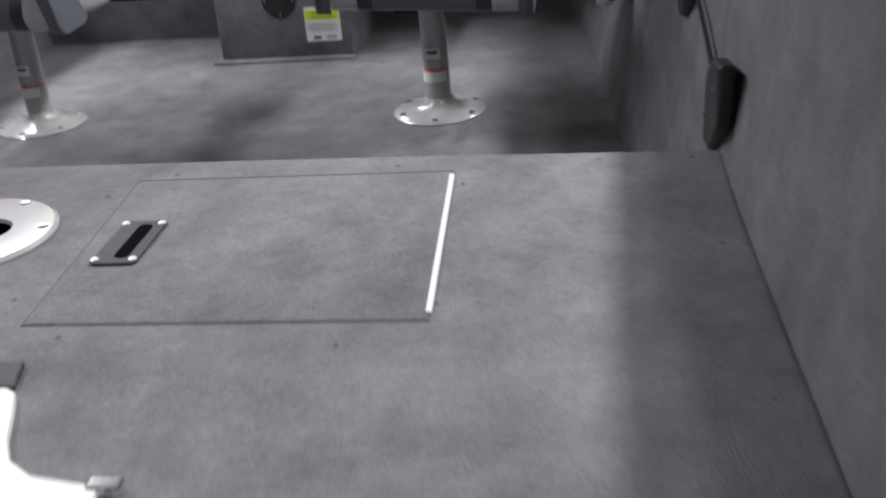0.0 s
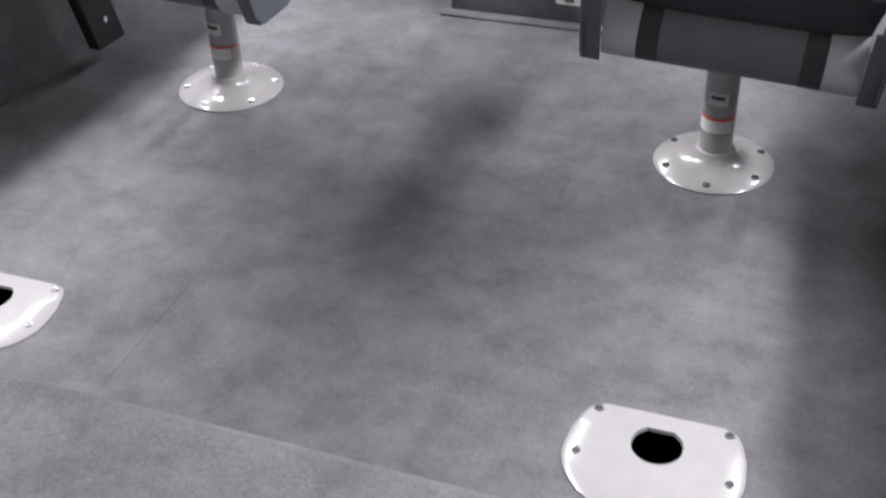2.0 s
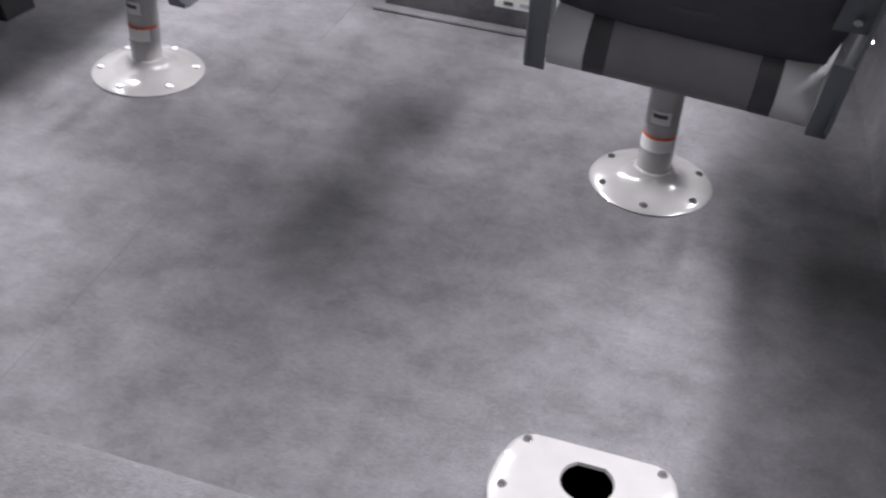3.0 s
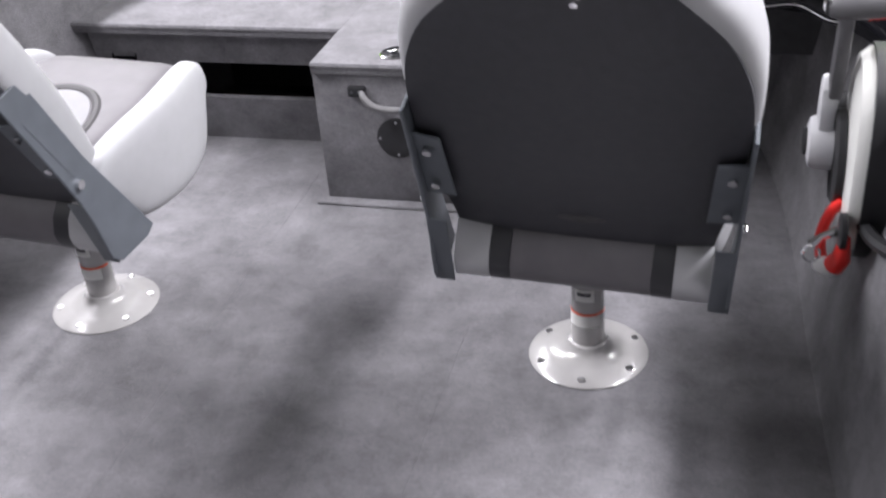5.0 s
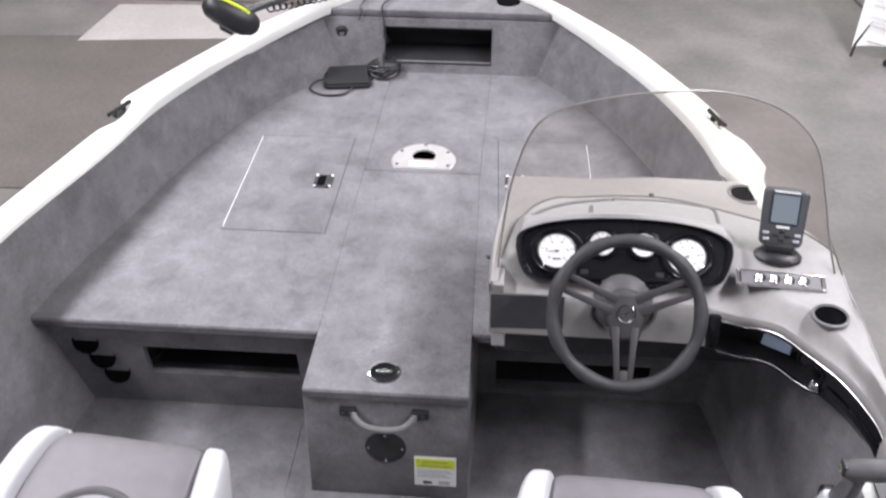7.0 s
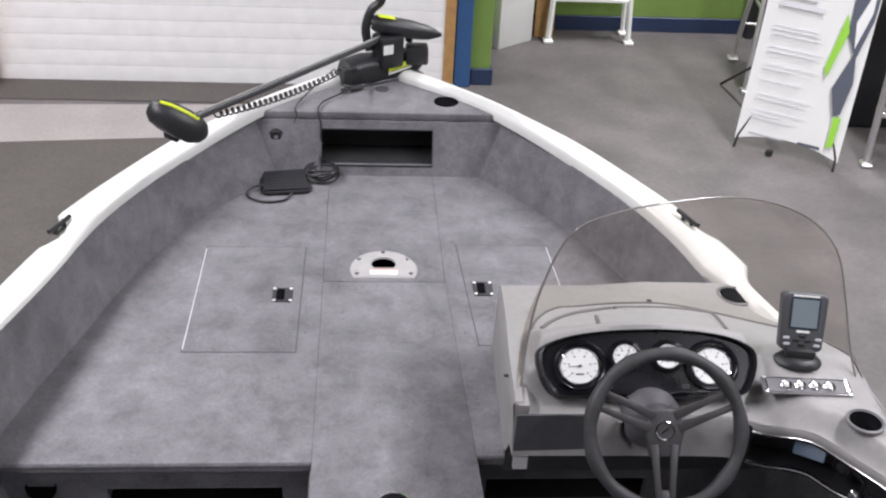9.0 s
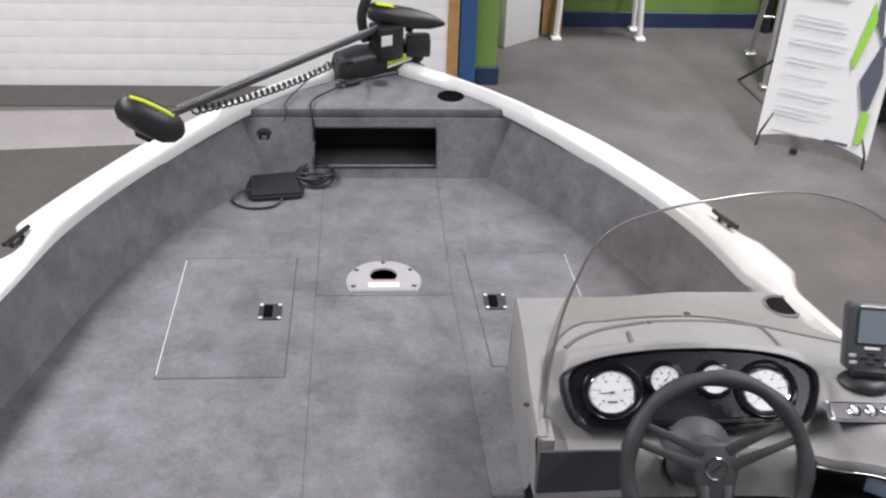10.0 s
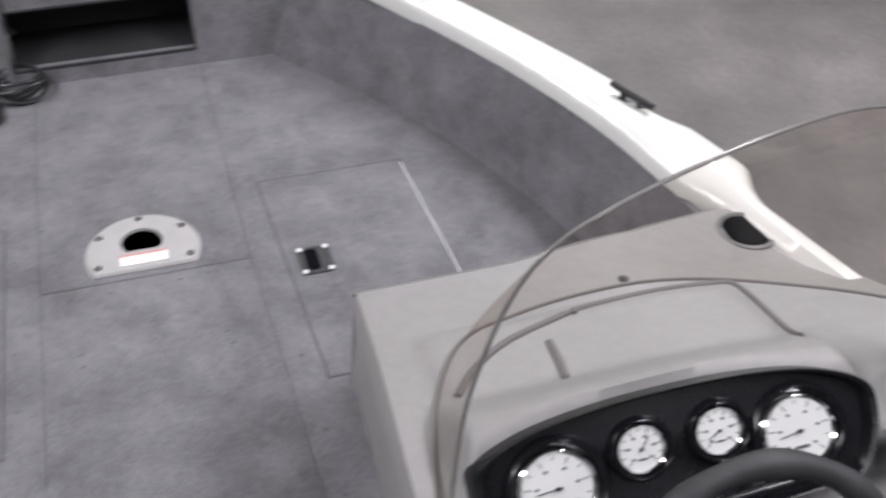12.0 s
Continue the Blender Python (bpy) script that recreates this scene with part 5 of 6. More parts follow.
def fish_finder():
    p = CONSOLE_PLACE @ Vector((0.894, 3.30, console_z(0.894, 3.30)))
    t = thing("fish_finder", "dark grey fish finder on a swivel mount", "fish finder", at=pose(p.x, p.y, p.z - 0.004, 0, 0, -9) @ Matrix.Diagonal((1.13, 1.0, 1.0, 1)))
    part("base", lathe([(0.044, 0), (0.044, 0.006), (0.036, 0.016), (0.024, 0.02), (0, 0.02)], 28, Matrix.Diagonal((1.1, 0.85, 1, 1))), BLACK, t, "round black swivel base")
    part("neck", box(-0.03, 0.03, -0.016, 0.02, 0.016, 0.04, 0.006, 2), BLACK, t)
    hm = pose(0, 0.0, 0.026, 66, 0, 0)
    body = part("housing", prism([(x * (1.0 + 0.06 * (y > 0)), y + 0.071, -0.033) for x, y in rounded_rect(0.086, 0.134, 0.012)], (0, 0, 0.042), 0.007, 3), DARK_FACE, t, "dark grey display housing")
    body.matrix_local = hm
    scr = part("screen", prism([(x, y + 0.092, 0.0095) for x, y in rounded_rect(0.058, 0.072, 0.004)], (0, 0, 0.0015)), SCREEN, body, "dark glossy screen")
    # tinted by the painted reflection; the display itself is off
    part("display_area", box(-0.026, 0.026, 0.060, 0.125, 0.0112, 0.0118), SCREEN_REFLECT, scr, "display area with a painted grey-blue reflection")
    part("brand_bar", box(-0.026, 0.026, 0.1305, 0.1345, 0.0098, 0.0108), PAPER, body)
    part("small_bar", box(-0.013, 0.013, 0.0475, 0.0525, 0.0098, 0.0108), PAPER, body)
    for x, y in ((-0.032, 0.034), (0.032, 0.034), (-0.012, 0.03), (0.012, 0.03), (-0.03, 0.02), (0.03, 0.02), (0, 0.02), (0, 0.04)):
        part("button", box(x - 0.0065, x + 0.0065, y - 0.0035, y + 0.0035, 0.0095, 0.0125, 0.0015, 1), INK_PALE if abs(x) > 0.025 else BLACK, body)
    return t


fish_finder()


def throttle():
    t = thing("throttle_control", "white side-mount throttle control with grey lever", "throttle")
    cy, cz = 2.66, 0.452
    rows = []
    for x, k in ((0.995, 1.0), (0.972, 1.0), (0.955, 0.92), (0.948, 0.75)):
        rows.append([(x, cy + 0.01 + 0.118 * py * k - 0.10 * (0.19 * pz * k), cz + 0.19 * pz * k) for py, pz in superloop(1, 1, 32, 2.8)])
    part("side_plate", loft(rows), WHITE_GEL, t, "white moulded side plate")
    part("rubber_gasket", loft([[(x, cy + 0.006 + 0.125 * py - 0.02 * pz, cz + 0.197 * pz) for py, pz in superloop(1, 1, 32, 2.8)] for x in (1.022, 0.974)]), BLACK, t, "black rubber gasket")
    part("dial_ring", lathe([(0.085, 0), (0.085, 0.012), (0.075, 0.018), (0.06, 0.012), (0, 0.012)], 32, pose(0.946, 2.70, 0.425, 0, -90, 0)), BLACK, t, "black ribbed ring behind the lever")
    for k in range(10):
        a = radians(-160 + 32 * k)
        part("ring_rib", box(0.934, 0.942, 2.70 + 0.067 * math.cos(a) - 0.005, 2.70 + 0.067 * math.cos(a) + 0.005, 0.42 + 0.067 * math.sin(a) - 0.005, 0.42 + 0.067 * math.sin(a) + 0.005, 0.001, 1), DARK_FACE, t)
    hm = pose(0.926, 2.745, 0.43, 0, -90, 0)
    hub = part("lever_hub", lathe([(0.05, -0.005), (0.05, 0.022), (0.044, 0.036), (0.03, 0.04), (0, 0.04)], 28, hm), VINYL_WHITE, t, "round white lever hub")
    part("hub_cap", lathe([(0.026, 0.038), (0.026, 0.046), (0.02, 0.049), (0, 0.049)], 20, hm), BLACK, hub)
    part("side_knob", lathe([(0.028, -0.005), (0.028, 0.016), (0.022, 0.02), (0, 0.02)], 20, pose(0.945, 2.80, 0.475, 0, -90, 0)), BLACK, t, "round black side knob")
    yoke = [(2.715, 0.44), (2.78, 0.435), (2.765, 0.50), (2.735, 0.56), (2.69, 0.545)]
    part("lever_yoke", prism([(0.900, y, z + 0.01) for y, z in yoke], (0.03, 0, 0), 0.008, 2), VINYL_WHITE, t, "white lever yoke")
    part("lever", prism([(0.911, 2.69, 0.535), (0.911, 2.745, 0.545), (0.911, 2.69, 0.64), (0.911, 2.655, 0.715), (0.911, 2.62, 0.71), (0.911, 2.645, 0.63)], (0.024, 0, 0), 0.007, 2), GRIP, t, "slate grey lever arm")
    grip = part("grip", tube([(0.895, 2.638, 0.722), (0.91, 2.636, 0.723), (0.95, 2.634, 0.727), (0.992, 2.632, 0.731), (1.0, 2.632, 0.732)], [0.015, 0.021, 0.022, 0.021, 0.012], 18), GRIP, t, "grey T-shaped hand grip")
    part("trim_switch", box(0.888, 0.898, 2.625, 2.652, 0.712, 0.738, 0.004, 2), BLACK, grip)
    part("trim_rocker", box(0.885, 0.89, 2.632, 2.645, 0.717, 0.733, 0.002, 1), CHROME, grip)
    part("red_mark", tube([(0.955, 2.632, 0.706), (0.99, 2.631, 0.71)], 0.003, 6), RED, grip)
    part("key_plate", lathe([(0.032, 0), (0.032, 0.01), (0.024, 0.014), (0, 0.014)], 24, pose(0.955, 2.55, 0.36, 0, -90, 0)), BLACK, t, "round black key switch")
    part("ignition_key", tube([(0.94, 2.55, 0.36), (0.915, 2.54, 0.352), (0.90, 2.53, 0.34)], [0.008, 0.007, 0.011], 8), CHROME, t)
    part("key_ring", tube([(0.90 + 0.014 * math.cos(q), 2.528, 0.325 + 0.016 * math.sin(q)) for q in [2 * math.pi * i / 16 for i in range(16)]], 0.0025, 6, True), CHROME, t)
    return t


lever = throttle()
lever.matrix_world = pose(0.048, 0.01, 0.0)


def lanyard():
    t = thing("kill_switch_lanyard", "red coiled kill-switch lanyard with a white clip", "lanyard", at=pose(0.062, 0.005, 0.008))
    part("strap", tube(smooth_path([(0.938, 2.63, 0.37), (0.918, 2.635, 0.34), (0.905, 2.62, 0.30), (0.91, 2.585, 0.272), (0.93, 2.56, 0.28), (0.94, 2.55, 0.325)]), 0.010, 10), RED, t, "bent red strap")
    part("clip", tube([(0.905, 2.59, 0.262), (0.918, 2.57, 0.27), (0.928, 2.56, 0.28)], [0.014, 0.018, 0.016], 12), PAPER, t, "white plastic clip")
    part("tether", tube([(0.928, 2.558, 0.282), (0.936, 2.545, 0.305), (0.94, 2.545, 0.345)], [0.019, 0.017, 0.009], 12), RED, t)
    part("cable", tube(smooth_path([(0.965, 2.6, 0.35), (0.985, 2.5, 0.365)] + [(wall_x(y, z) - 0.032, y, z) for y, z in ((2.38, 0.395), (2.2, 0.45), (2.05, 0.495), (1.85, 0.55), (1.5, 0.59), (1.0, 0.6))]), 0.013, 8), BLACK, t, "thick black control cable")
    return t


lanyard()


def rod_clip(m, label):
    """A black rod holder block on the side wall, six-cornered with soft edges."""
    t = thing("rod_holder", label, "rod holder", "rod holders", at=m)
    part("block", prism([(0, 0.10, -0.028), (0, 0.02, -0.012), (0, -0.09, 0.062), (0, -0.10, 0.145), (0, -0.015, 0.13), (0, 0.065, 0.088)], (-0.024, 0, 0), 0.007, 3), BLACK, t)
    for y, z in ((-0.075, 0.11), (0.05, 0.03)):
        part("bolt", disc(0.005, 0.004, pose(-0.024, y, z, 0, -90, 0), 10), CHROME, t)
    return t


rod_clip(pose(wall_x(1.35, 0.4) + 0.004, 1.36, 0.358), "black plastic rod holder block on the carpeted side")
rod_clip(pose(wall_x(1.82, 0.45) + 0.004, 1.84, 0.425), "black plastic rod holder block on the carpeted side")
rod = part("rod_strap", tube([(wall_x(y, z) - 0.012, y, z) for y, z in ((1.4, 0.43), (1.55, 0.45), (1.76, 0.49))], 0.004, 8), BLACK)
tagged(rod, "thin black strap between the rod holders", "strap")
t = thing("rod_rack", "black bolted rod rack plate on the carpeted side", "rod holder", at=pose(-0.86, 2.62, 0.0))
part("plate", prism([(0.0, 0.0, 0.06), (0.0, 0.11, 0.05), (-0.02, 0.05, 0.36), (-0.02, -0.06, 0.36)], (-0.03, 0, 0), 0.004, 1), BLACK, t)
for y, z in ((0.045, 0.12), (0.02, 0.19), (-0.005, 0.25)):
    part("bolt", disc(0.008, 0.006, pose(-0.005, y, z, 0, 90, 0), 10), CHROME, t)


# ---- gunwale fittings ----
def cleat(x, y, z, turn):
    t = thing("cleat", "black folding dock cleat on the gunwale", "cleat", "cleats", at=pose(x, y, z, 0, 0, turn))
    part("foot", box(-0.011, 0.011, -0.028, 0.028, 0, 0.006, 0.002, 1), BLACK, t)
    part("horn", tube(smooth_path([(0, -0.05, 0.021), (0, -0.025, 0.02), (0, 0.025, 0.02), (0, 0.05, 0.021)]), 0.0065, 8), BLACK, t)
    for y2 in (-0.02, 0.02):
        part("stem", tube([(0, y2, 0.003), (0, y2, 0.02)], 0.0065, 8), BLACK, t)
    return t


cleat(0.89, 4.15, sheer(4.15) + 0.008, 22)
cleat(-0.905, 4.1, sheer(4.1) - 0.006, -22)
cleat(-0.985, 3.27, sheer(3.27) - 0.006, -8)


# ---- bow motor ----
def trolling_motor():
    t = thing("trolling_motor", "black bow-mount trolling motor stowed across the bow", "trolling motor")
    # mount body
    a, b = Vector((-0.14, 5.235, 0.618)), Vector((0.15, 5.385, 0.632))
    d = (b - a).normalized()
    side = Vector((d.y, -d.x, 0)).normalized()
    secs = []
    for f, w, h in ((0, 0.03, 0.03), (0.06, 0.055, 0.05), (0.3, 0.06, 0.06), (0.55, 0.055, 0.05), (0.9, 0.05, 0.045), (1.0, 0.035, 0.03)):
        c = a.lerp(b, f)
        secs.append([c + side * px + Vector((0, 0, pz)) for px, pz in superloop(w, h, 20, 3.5)])
    body = part("mount_body", loft(secs), BLACK, t, "black mount body with a lime stripe")
    part("mount_rail", prism([a + side * 0.06 + Vector((0, 0, -0.045)), b + side * 0.055 + Vector((0, 0, -0.06)), b - side * 0.05 + Vector((0, 0, -0.06)), a - side * 0.05 + Vector((0, 0, -0.045))], (0, 0, 0.022), 0.003, 1), DARK_FACE, t)
    s0 = a.lerp(b, 0.52) + side * 0.056 + Vector((0, 0, 0.0))
    s1 = a.lerp(b, 0.95) + side * 0.052 + Vector((0, 0, 0.012))
    part("lime_stripe", prism([s0, s1, s1 + Vector((0, 0, 0.02)), s0 + Vector((0, 0, 0.02))], side * 0.004), LIME, body)
    part("logo_bar", prism([s0 + Vector((0, 0, -0.012)), s0.lerp(s1, 0.7) + Vector((0, 0, -0.01)), s0.lerp(s1, 0.7) + Vector((0, 0, -0.003)), s0 + Vector((0, 0, -0.004))], side * 0.004), PAPER, body)
    # motor bracket tower and head
    part("tower", box(-0.05, 0.045, -0.045, 0.045, 0.0, 0.12, 0.012, 2), BLACK, t).matrix_local = pose(0.035, 5.295, 0.64, 0, 0, 28)
    part("tower_label", box(-0.045, -0.005, -0.0475, -0.044, 0.06, 0.095), PAPER, t).matrix_local = pose(0.035, 5.295, 0.64, 0, 0, 28)
    h0, h1 = Vector((-0.03, 5.295, 0.802)), Vector((0.235, 5.35, 0.742))
    secs = []
    for f, r in ((0, 0.02), (0.06, 0.030), (0.25, 0.034), (0.55, 0.034), (0.8, 0.026), (0.93, 0.014), (1.0, 0.006)):
        c = h0.lerp(h1, f)
        secs.append([c + Vector((0, px, pz)) for px, pz in superloop(r * 1.15, r, 18, 2.3)])
    head = part("control_head", loft(secs), BLACK, t, "black torpedo-shaped control head")
    part("yellow_label", box(-0.032, 0.032, -0.018, 0.018, 0, 0.003), LIME, head).matrix_local = pose(0.025, 5.30, 0.823, 0, 12, 12)
    part("rear_bracket", box(0.1, 0.185, 5.29, 5.36, 0.64, 0.71, 0.01, 2), BLACK, t)
    part("rear_arm", tube([(0.11, 5.33, 0.72), (0.13, 5.335, 0.78)], 0.014, 8), BLACK, t)
    part("pull_strap", tube(smooth_path([(-0.035, 5.29, 0.70), (-0.05, 5.29, 0.78), (-0.03, 5.295, 0.85), (0.005, 5.30, 0.89), (0.01, 5.30, 1.0)]), 0.017, 8), BLACK, t)
    # shaft and motor
    e0, e1 = Vector((0.0, 5.28, 0.745)), Vector((-0.556, 4.376, 0.826))
    part("shaft", tube([e0, e1], 0.0125, 14), SHAFT, t, "dark grey composite shaft")
    # added bright strip shows the gloss highlight on the shaft's upper side
    part("shaft_rod", tube([e0 + Vector((0.004, -0.002, 0.013)), e0.lerp(e1, 0.97) + Vector((0.004, -0.002, 0.013))], 0.004, 8), ALU, t, "thin bright line added as the shaft's highlight")
    m0, m1 = Vector((-0.685, 4.37, 0.862)), Vector((-0.522, 4.395, 0.758))
    dd = (m1 - m0).normalized()
    q = dd.to_track_quat("Z", "Y").to_matrix().to_4x4()
    L = (m1 - m0).length
    pod = part("motor_pod", lathe([(0.0, 0.0), (0.02, 0.004), (0.038, 0.022), (0.046, 0.055), (0.047, 0.11), (0.044, 0.15), (0.03, 0.178), (0.012, 0.19), (0, 0.19)], 28, Matrix.Translation(m0) @ q), BLACK, t, "black bullet-shaped motor pod")
    ax = Vector((0, -0.35, 1)).normalized()
    ax = (ax - dd * ax.dot(dd)).normalized()
    part("pod_stripe", tube([m0 + dd * f + ax * r for f, r in ((0.02, 0.036), (0.05, 0.0445), (0.08, 0.0462), (0.11, 0.0462), (0.14, 0.0442))], 0.006, 8), LIME, pod)
    part("pod_fin", prism([m0 + dd * 0.06 - ax * 0.03, m0 + dd * 0.14 - ax * 0.03, m0 + dd * 0.13 - ax * 0.075, m0 + dd * 0.09 - ax * 0.075], dd.cross(ax) * 0.008), BLACK, pod)
    # coiled cord under the shaft
    pts = []
    c0, c1 = Vector((-0.12, 5.10, 0.70)), Vector((-0.50, 4.45, 0.803))
    turns, n = 26, 26 * 12
    dirn = (c1 - c0).normalized()
    u = dirn.cross(Vector((0, 0, 1))).normalized()
    v = u.cross(dirn)
    for i in range(n + 1):
        a2 = 2 * math.pi * turns * i / n
        sag = -0.018 * math.sin(math.pi * i / n)
        pts.append(c0.lerp(c1, i / n) + 0.009 * (math.cos(a2) * u + math.sin(a2) * v) + Vector((0, 0, sag)))
    part("coil_cord", tube(pts, 0.0032, 6), BLACK_SOFT, t, "black coiled cord")
    part("cord_end", tube(smooth_path([(-0.12, 5.1, 0.69), (-0.1, 5.16, 0.67), (-0.08, 5.22, 0.65)]), 0.006, 6), BLACK, t)
    return t


trolling_motor()


def foot_pedal():
    t = thing("foot_pedal", "black trolling motor foot pedal with a coiled cable", "foot pedal", at=pose(-0.325, 4.81, DECK_Z, 0, 0, 8))
    part("base", prism([(x, y, 0) for x, y in rounded_rect(0.20, 0.14, 0.03)], (0, 0, 0.02), 0.005, 2), BLACK, t)
    part("tread", prism([(-0.09, -0.06, 0.02), (0.09, -0.06, 0.02), (0.08, 0.07, 0.042), (-0.08, 0.07, 0.036)], (0, 0, 0.009), 0.004, 2), BLACK, t)
    for k in range(5):
        y = -0.04 + 0.02 * k
        part("grip_ridge", box(-0.07, 0.07, y - 0.003, y + 0.003, 0.027 + 0.0028 * k, 0.034 + 0.0028 * k, 0.001, 1), BLACK, t)
    rng = random.Random(3)
    for k in range(6):
        r = 0.045 + 0.012 * rng.random()
        c = Vector((0.15 + 0.01 * rng.random(), 0.05 + 0.02 * rng.random(), 0.008 + 0.009 * k))
        ring = [c + Vector((r * math.cos(a) * 1.25, r * math.sin(a), 0.008 * math.sin(2 * a + k))) for a in [2 * math.pi * i / 28 for i in range(28)]]
        part("cable_loop", tube(ring, 0.0055, 7, True), BLACK, t)
    part("cable", tube(smooth_path([(-0.06, -0.02, 0.03), (-0.13, -0.02, 0.02), (-0.155, -0.07, 0.008), (-0.10, -0.12, 0.007), (-0.02, -0.12, 0.007), (0.02, -0.075, 0.012)]), 0.005, 7), BLACK, t)
    for o in t.children:
        o.matrix_local = Matrix.Diagonal((0.86, 0.9, 0.72, 1))
    return t


foot_pedal()


def bow_wires():
    t = thing("wire_lead", "thin black wire leads hanging over the bow riser", "cable")
    part("wire", tube(smooth_path([(-0.08, 5.2, 0.59), (-0.14, 5.12, 0.595), (-0.2, 5.05, 0.592), (-0.215, 4.985, 0.588), (-0.205, 4.96, 0.53), (-0.21, 4.94, 0.45), (-0.2, 4.88, 0.39)]), 0.003, 6), BLACK, t)
    part("wire", tube(smooth_path([(-0.16, 5.2, 0.66), (-0.26, 5.1, 0.60), (-0.295, 5.0, 0.59), (-0.29, 4.975, 0.575), (-0.3, 4.965, 0.545)]), 0.0022, 6), BLACK, t)
    plug = part("plug", tube([(-0.06, 5.19, 0.592), (-0.10, 5.17, 0.594), (-0.135, 5.15, 0.594)], [0.009, 0.012, 0.008], 10), BLACK, t, "black and silver cable plug")
    part("plug_ring", tube([(-0.108, 5.166, 0.594), (-0.125, 5.156, 0.594)], 0.0115, 10), CHROME, plug)
    return t


bow_wires()


# ---- showroom things ----
def banner_stand():
    m = pose(2.385, 7.08, FLOOR_Z, 0, 0, -33)
    t = thing("banner_stand", "white printed banner on a folding stand", "banner", at=m)
    # cloth: leaning back with a slight sag at the bottom edge
    rows = []
    for k in range(25):
        f = k / 24
        row = []
        for i in range(13):
            u = -1 + i / 6
            z = 0.05 + 1.62 * f - 0.05 * (1 - u * u) * (1 - f) ** 3 * -1
            row.append((0.3 * u, 0.03 + 0.22 * z + 0.01 * (1 - u * u) * math.cos(3 * f), z))
        rows.append(row)
    cloth = loft(rows, closed_section=False)
    c = part("banner_cloth", cloth, PAPER, t, "white banner cloth with grey text and lime print", smooth=80)
    sol = lambda u, z: (0.3 * u, 0.022 + 0.22 * z, z)

    def patch(pts, mat, name, lift=0.0):
        return part(name, prism([(x, y - 0.004 - lift, z) for x, y, z in (sol(u, z) for u, z in pts)], (0, -0.0015, 0)), mat, c, smooth=0)

    rng = random.Random(5)
    zs = [(0.98, 0.035, 0.55), (0.93, 0.03, 0.6), (0.88, 0.03, 0.5), (0.83, 0.028, 0.62)]
    for z, h, w in zs:
        patch([(-0.75, z), (-0.75 + w * 1.35, z), (-0.75 + w * 1.35, z + h), (-0.75, z + h)], INK_FAINT, "text_bar")
    for z in (0.72, 0.698, 0.67, 0.60, 0.575, 0.50, 0.475, 0.41, 0.33, 0.305, 0.24, 0.215, 0.195):
        w = 0.55 + 0.5 * rng.random()
        patch([(-0.78, z), (-0.78 + w, z), (-0.78 + w, z + 0.007), (-0.78, z + 0.007)], INK_FAINT, "text_bar")
    patch([(0.2, 0.10), (0.62, 0.10), (0.62, 0.117), (0.2, 0.117)], SLATE_PRINT, "logo_bar")
    patch([(-0.75, 0.10), (-0.1, 0.10), (-0.1, 0.108), (-0.75, 0.108)], INK_PALE, "text_bar")
    # plain colour shapes down the side of the print
    patch([(0.45, 1.55), (0.98, 1.55), (0.98, 0.85), (0.82, 0.62), (0.6, 0.75), (0.55, 0.98), (0.35, 1.02), (0.3, 1.1), (0.5, 1.15)], SLATE_PRINT, "print_shape")
    patch([(0.50, 0.86), (0.60, 0.76), (0.40, 0.50), (0.33, 0.55)], LIME_PRINT, "print_shape", 0.002)
    patch([(0.48, 1.18), (0.8, 1.2), (0.75, 1.5), (0.62, 1.5)], LIME_PRINT, "print_shape", 0.002)
    patch([(0.68, 0.82), (0.9, 1.02), (0.92, 0.88), (0.76, 0.68)], PAPER, "print_shape", 0.002)
    patch([(0.55, 0.45), (0.8, 0.68), (0.9, 0.5), (0.82, 0.32), (0.7, 0.3)], SLATE_PRINT, "print_shape", 0.001)
    patch([(0.72, 0.30), (0.86, 0.30), (0.84, 0.14), (0.72, 0.12)], LIME_PRINT, "print_shape", 0.002)
    # stand
    for sx in (-1, 1):
        part("pole", tube([(sx * 0.29, 0.02, 0.0), (sx * 0.285, 0.05, 0.07), (-sx * 0.02, 0.25, 0.8), (-sx * 0.26, 0.40, 1.62)], 0.008, 8), BLACK, t)
    part("rear_leg", tube([(-0.02, 0.22, 0.8), (-0.33, 0.6, 0.35), (-0.65, 0.92, 0.01)], 0.009, 8), BLACK, t)
    part("stand_clip", box(-0.1, -0.06, 0.0, 0.03, 0.005, 0.04, 0.006, 1), BLACK, t)
    return t


banner_stand()


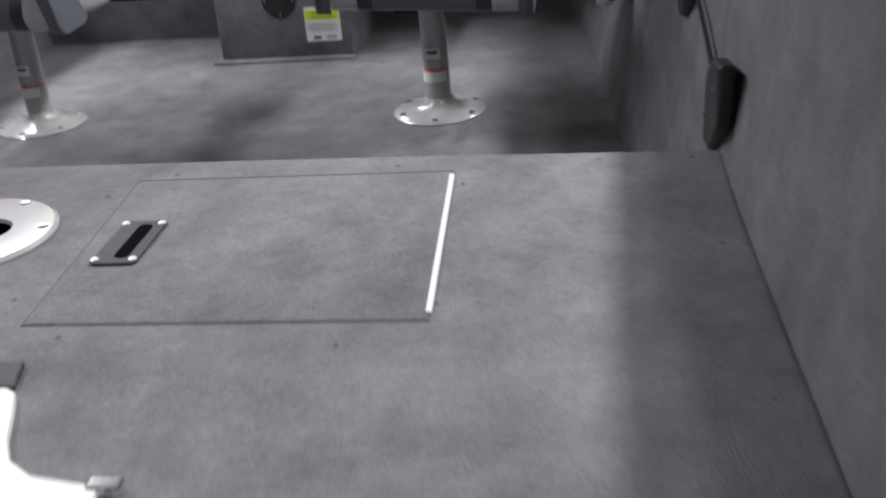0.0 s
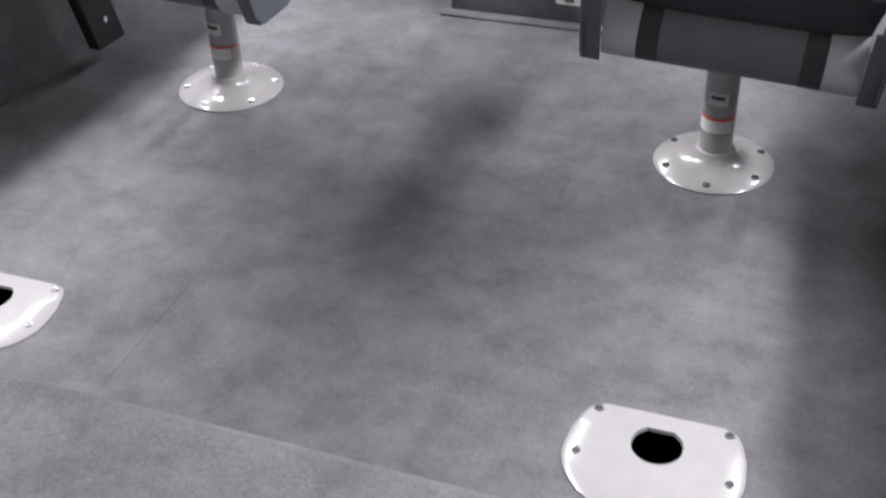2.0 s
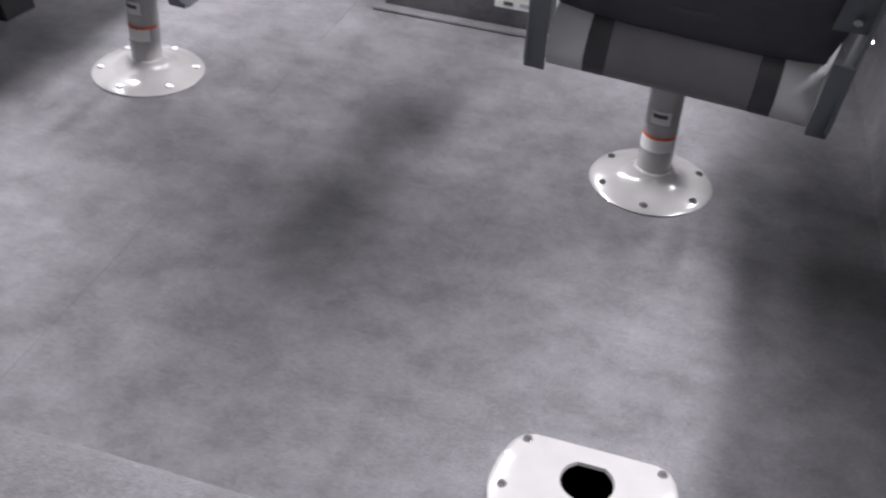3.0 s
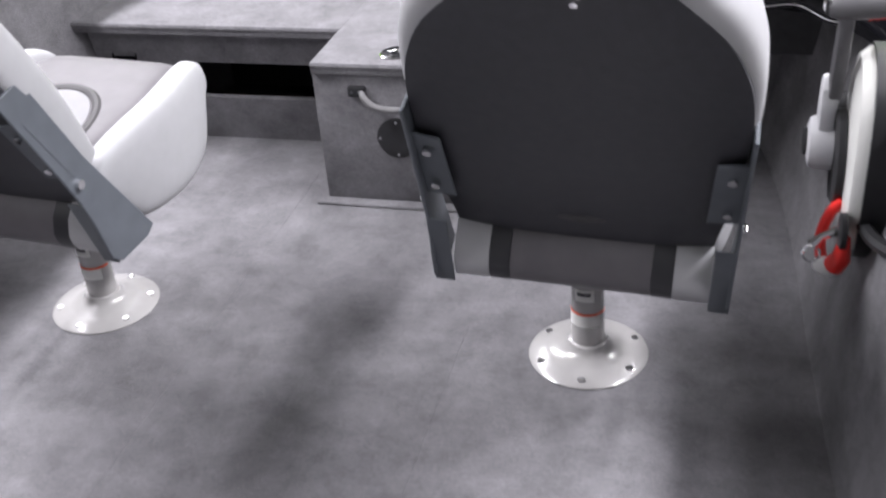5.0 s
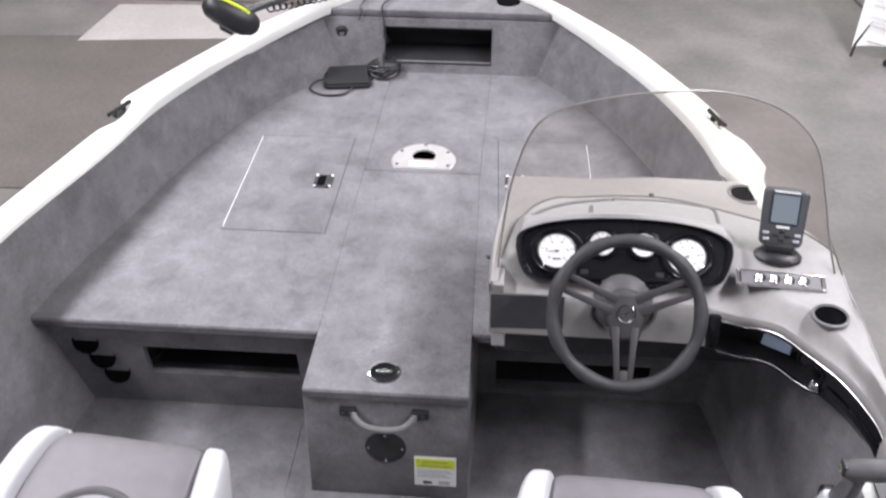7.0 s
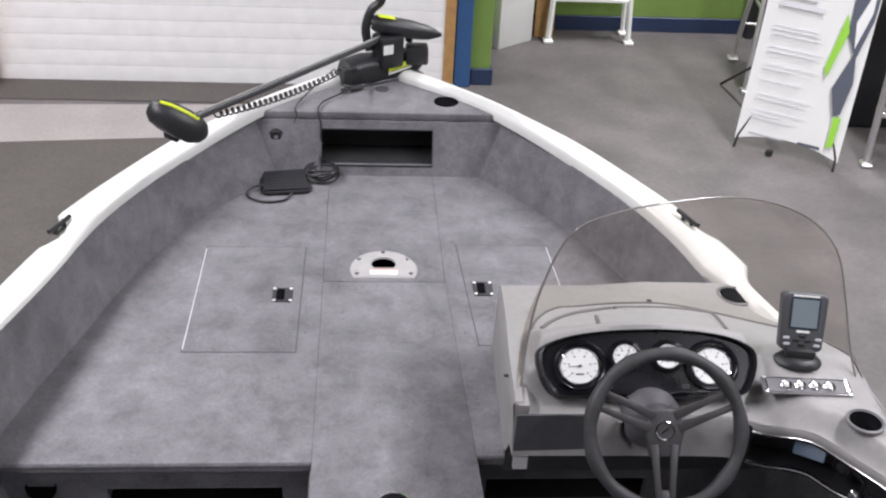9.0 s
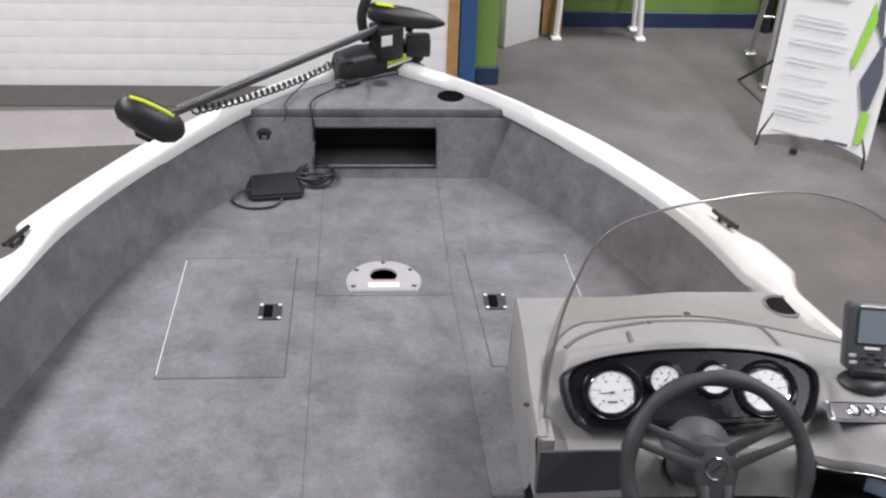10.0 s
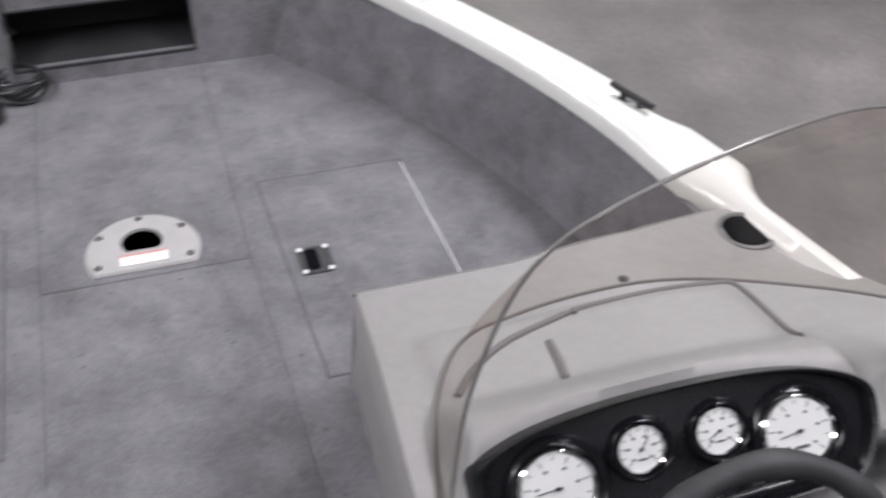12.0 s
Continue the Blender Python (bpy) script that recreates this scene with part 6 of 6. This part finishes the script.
def step_ladder(m, w, h, depth, steps, label, mat, name="step_ladder"):
    t = thing(name, label, "ladder", "ladders", at=m)
    for sx in (-1, 1):
        x0, x1 = sx * w / 2, sx * w * 0.36
        part("front_rail", tube([(x0, 0, 0.01), (x1, depth * 0.45, h)], 0.022, 6), mat, t)
        part("rear_rail", tube([(x0, depth, 0.01), (x1, depth * 0.55, h)], 0.018, 6), mat, t)
        for y in (0, depth):
            part("foot", box(x0 - 0.035, x0 + 0.035, y - 0.05, y + 0.03, 0, 0.025, 0.006, 1), mat, t)
        part("spreader", tube([(sx * w * 0.45, depth * 0.18, h * 0.4), (sx * w * 0.45, depth * 0.82, h * 0.4)], 0.01, 6), mat, t)
    for k in range(1, steps + 1):
        f = k / (steps + 0.6)
        ww = w / 2 + (w * 0.36 - w / 2) * f
        y = depth * 0.45 * f
        part("step", box(-ww, ww, y - 0.01, y + 0.09, h * f - 0.02, h * f + 0.01, 0.004, 1), mat, t)
        if k < steps:
            part("rear_brace", tube([(-ww, depth - depth * 0.45 * f, h * f), (ww, depth - depth * 0.45 * f, h * f)], 0.009, 6), mat, t)
    part("top_cap", box(-w * 0.4, w * 0.4, depth * 0.36, depth * 0.64, h, h + 0.05, 0.01, 2), mat, t)
    return t


step_ladder(pose(1.575, 8.95, FLOOR_Z), 0.58, 1.75, 0.2, 5, "white step ladder standing by the green wall", WHITE_GEL)
step_ladder(pose(3.25, 6.95, FLOOR_Z, 0, 0, -12), 0.78, 2.0, 0.75, 6, "aluminium step ladder standing on the showroom floor", ALU)
step_ladder(pose(2.78, 8.05, FLOOR_Z, 0, 0, -8), 0.62, 1.3, 0.6, 4, "low aluminium step ladder behind the banner", ALU)


def shop_things():
    c = thing("white_cabinet", "white metal cabinet with a black control panel", "cabinet", at=pose(0.912, 8.76, FLOOR_Z, 0, 0, 38))
    part("body", box(0.0, 0.33, 0.0, 0.11, 0, 1.1, 0.008, 2), WHITE_GEL, c)
    cp = part("control_panel", box(0.06, 0.28, -0.012, 0.002, 0.36, 0.62, 0.006, 1), BLACK_GLOSS, c, "black control panel")
    part("knob", disc(0.02, 0.02, pose(0.22, -0.012, 0.42, 90), 16), ALU, cp)
    part("knob", disc(0.02, 0.02, pose(0.12, -0.012, 0.42, 90), 16), ALU, cp)
    b = part("wood_board", box(-0.07, 0.07, 0, 0.03, 0, 1.3, 0.004, 1), WOOD)
    b.matrix_world = pose(1.27, 9.04, FLOOR_Z, -6, 0, 0)
    tagged(b, "light brown board leaning on the wall", "board")
    bag = thing("black_bin", "tall black plastic bins behind the ladders", "bin", at=pose(3.3, 7.75, FLOOR_Z))
    part("tub", box(-0.35, 0.45, -0.2, 0.3, 0, 1.0, 0.03, 2), BLACK, bag)
    o = thing("orange_bucket", "bright orange plastic bucket on the ladder step", "bucket", at=pose(2.99, 7.2, 0.19))
    part("tub", lathe([(0.085, 0), (0.1, 0.14), (0.106, 0.145), (0.1, 0.15), (0.08, 0.01), (0, 0.01)], 24), ORANGE_RED, o)
    d = part("door_frame_dark", box(2.77, 2.83, 9.1, 9.19, FLOOR_Z, 1.6, 0.006, 1), BLACK)
    tagged(d, "dark door frame post by the green wall", "door frame", kind="structure")
    w = part("display_board", box(2.85, 3.2, 9.05, 9.1, FLOOR_Z, 1.3, 0.006, 1), WHITE_GEL)
    tagged(w, "white display board standing by the wall", "board")


shop_things()
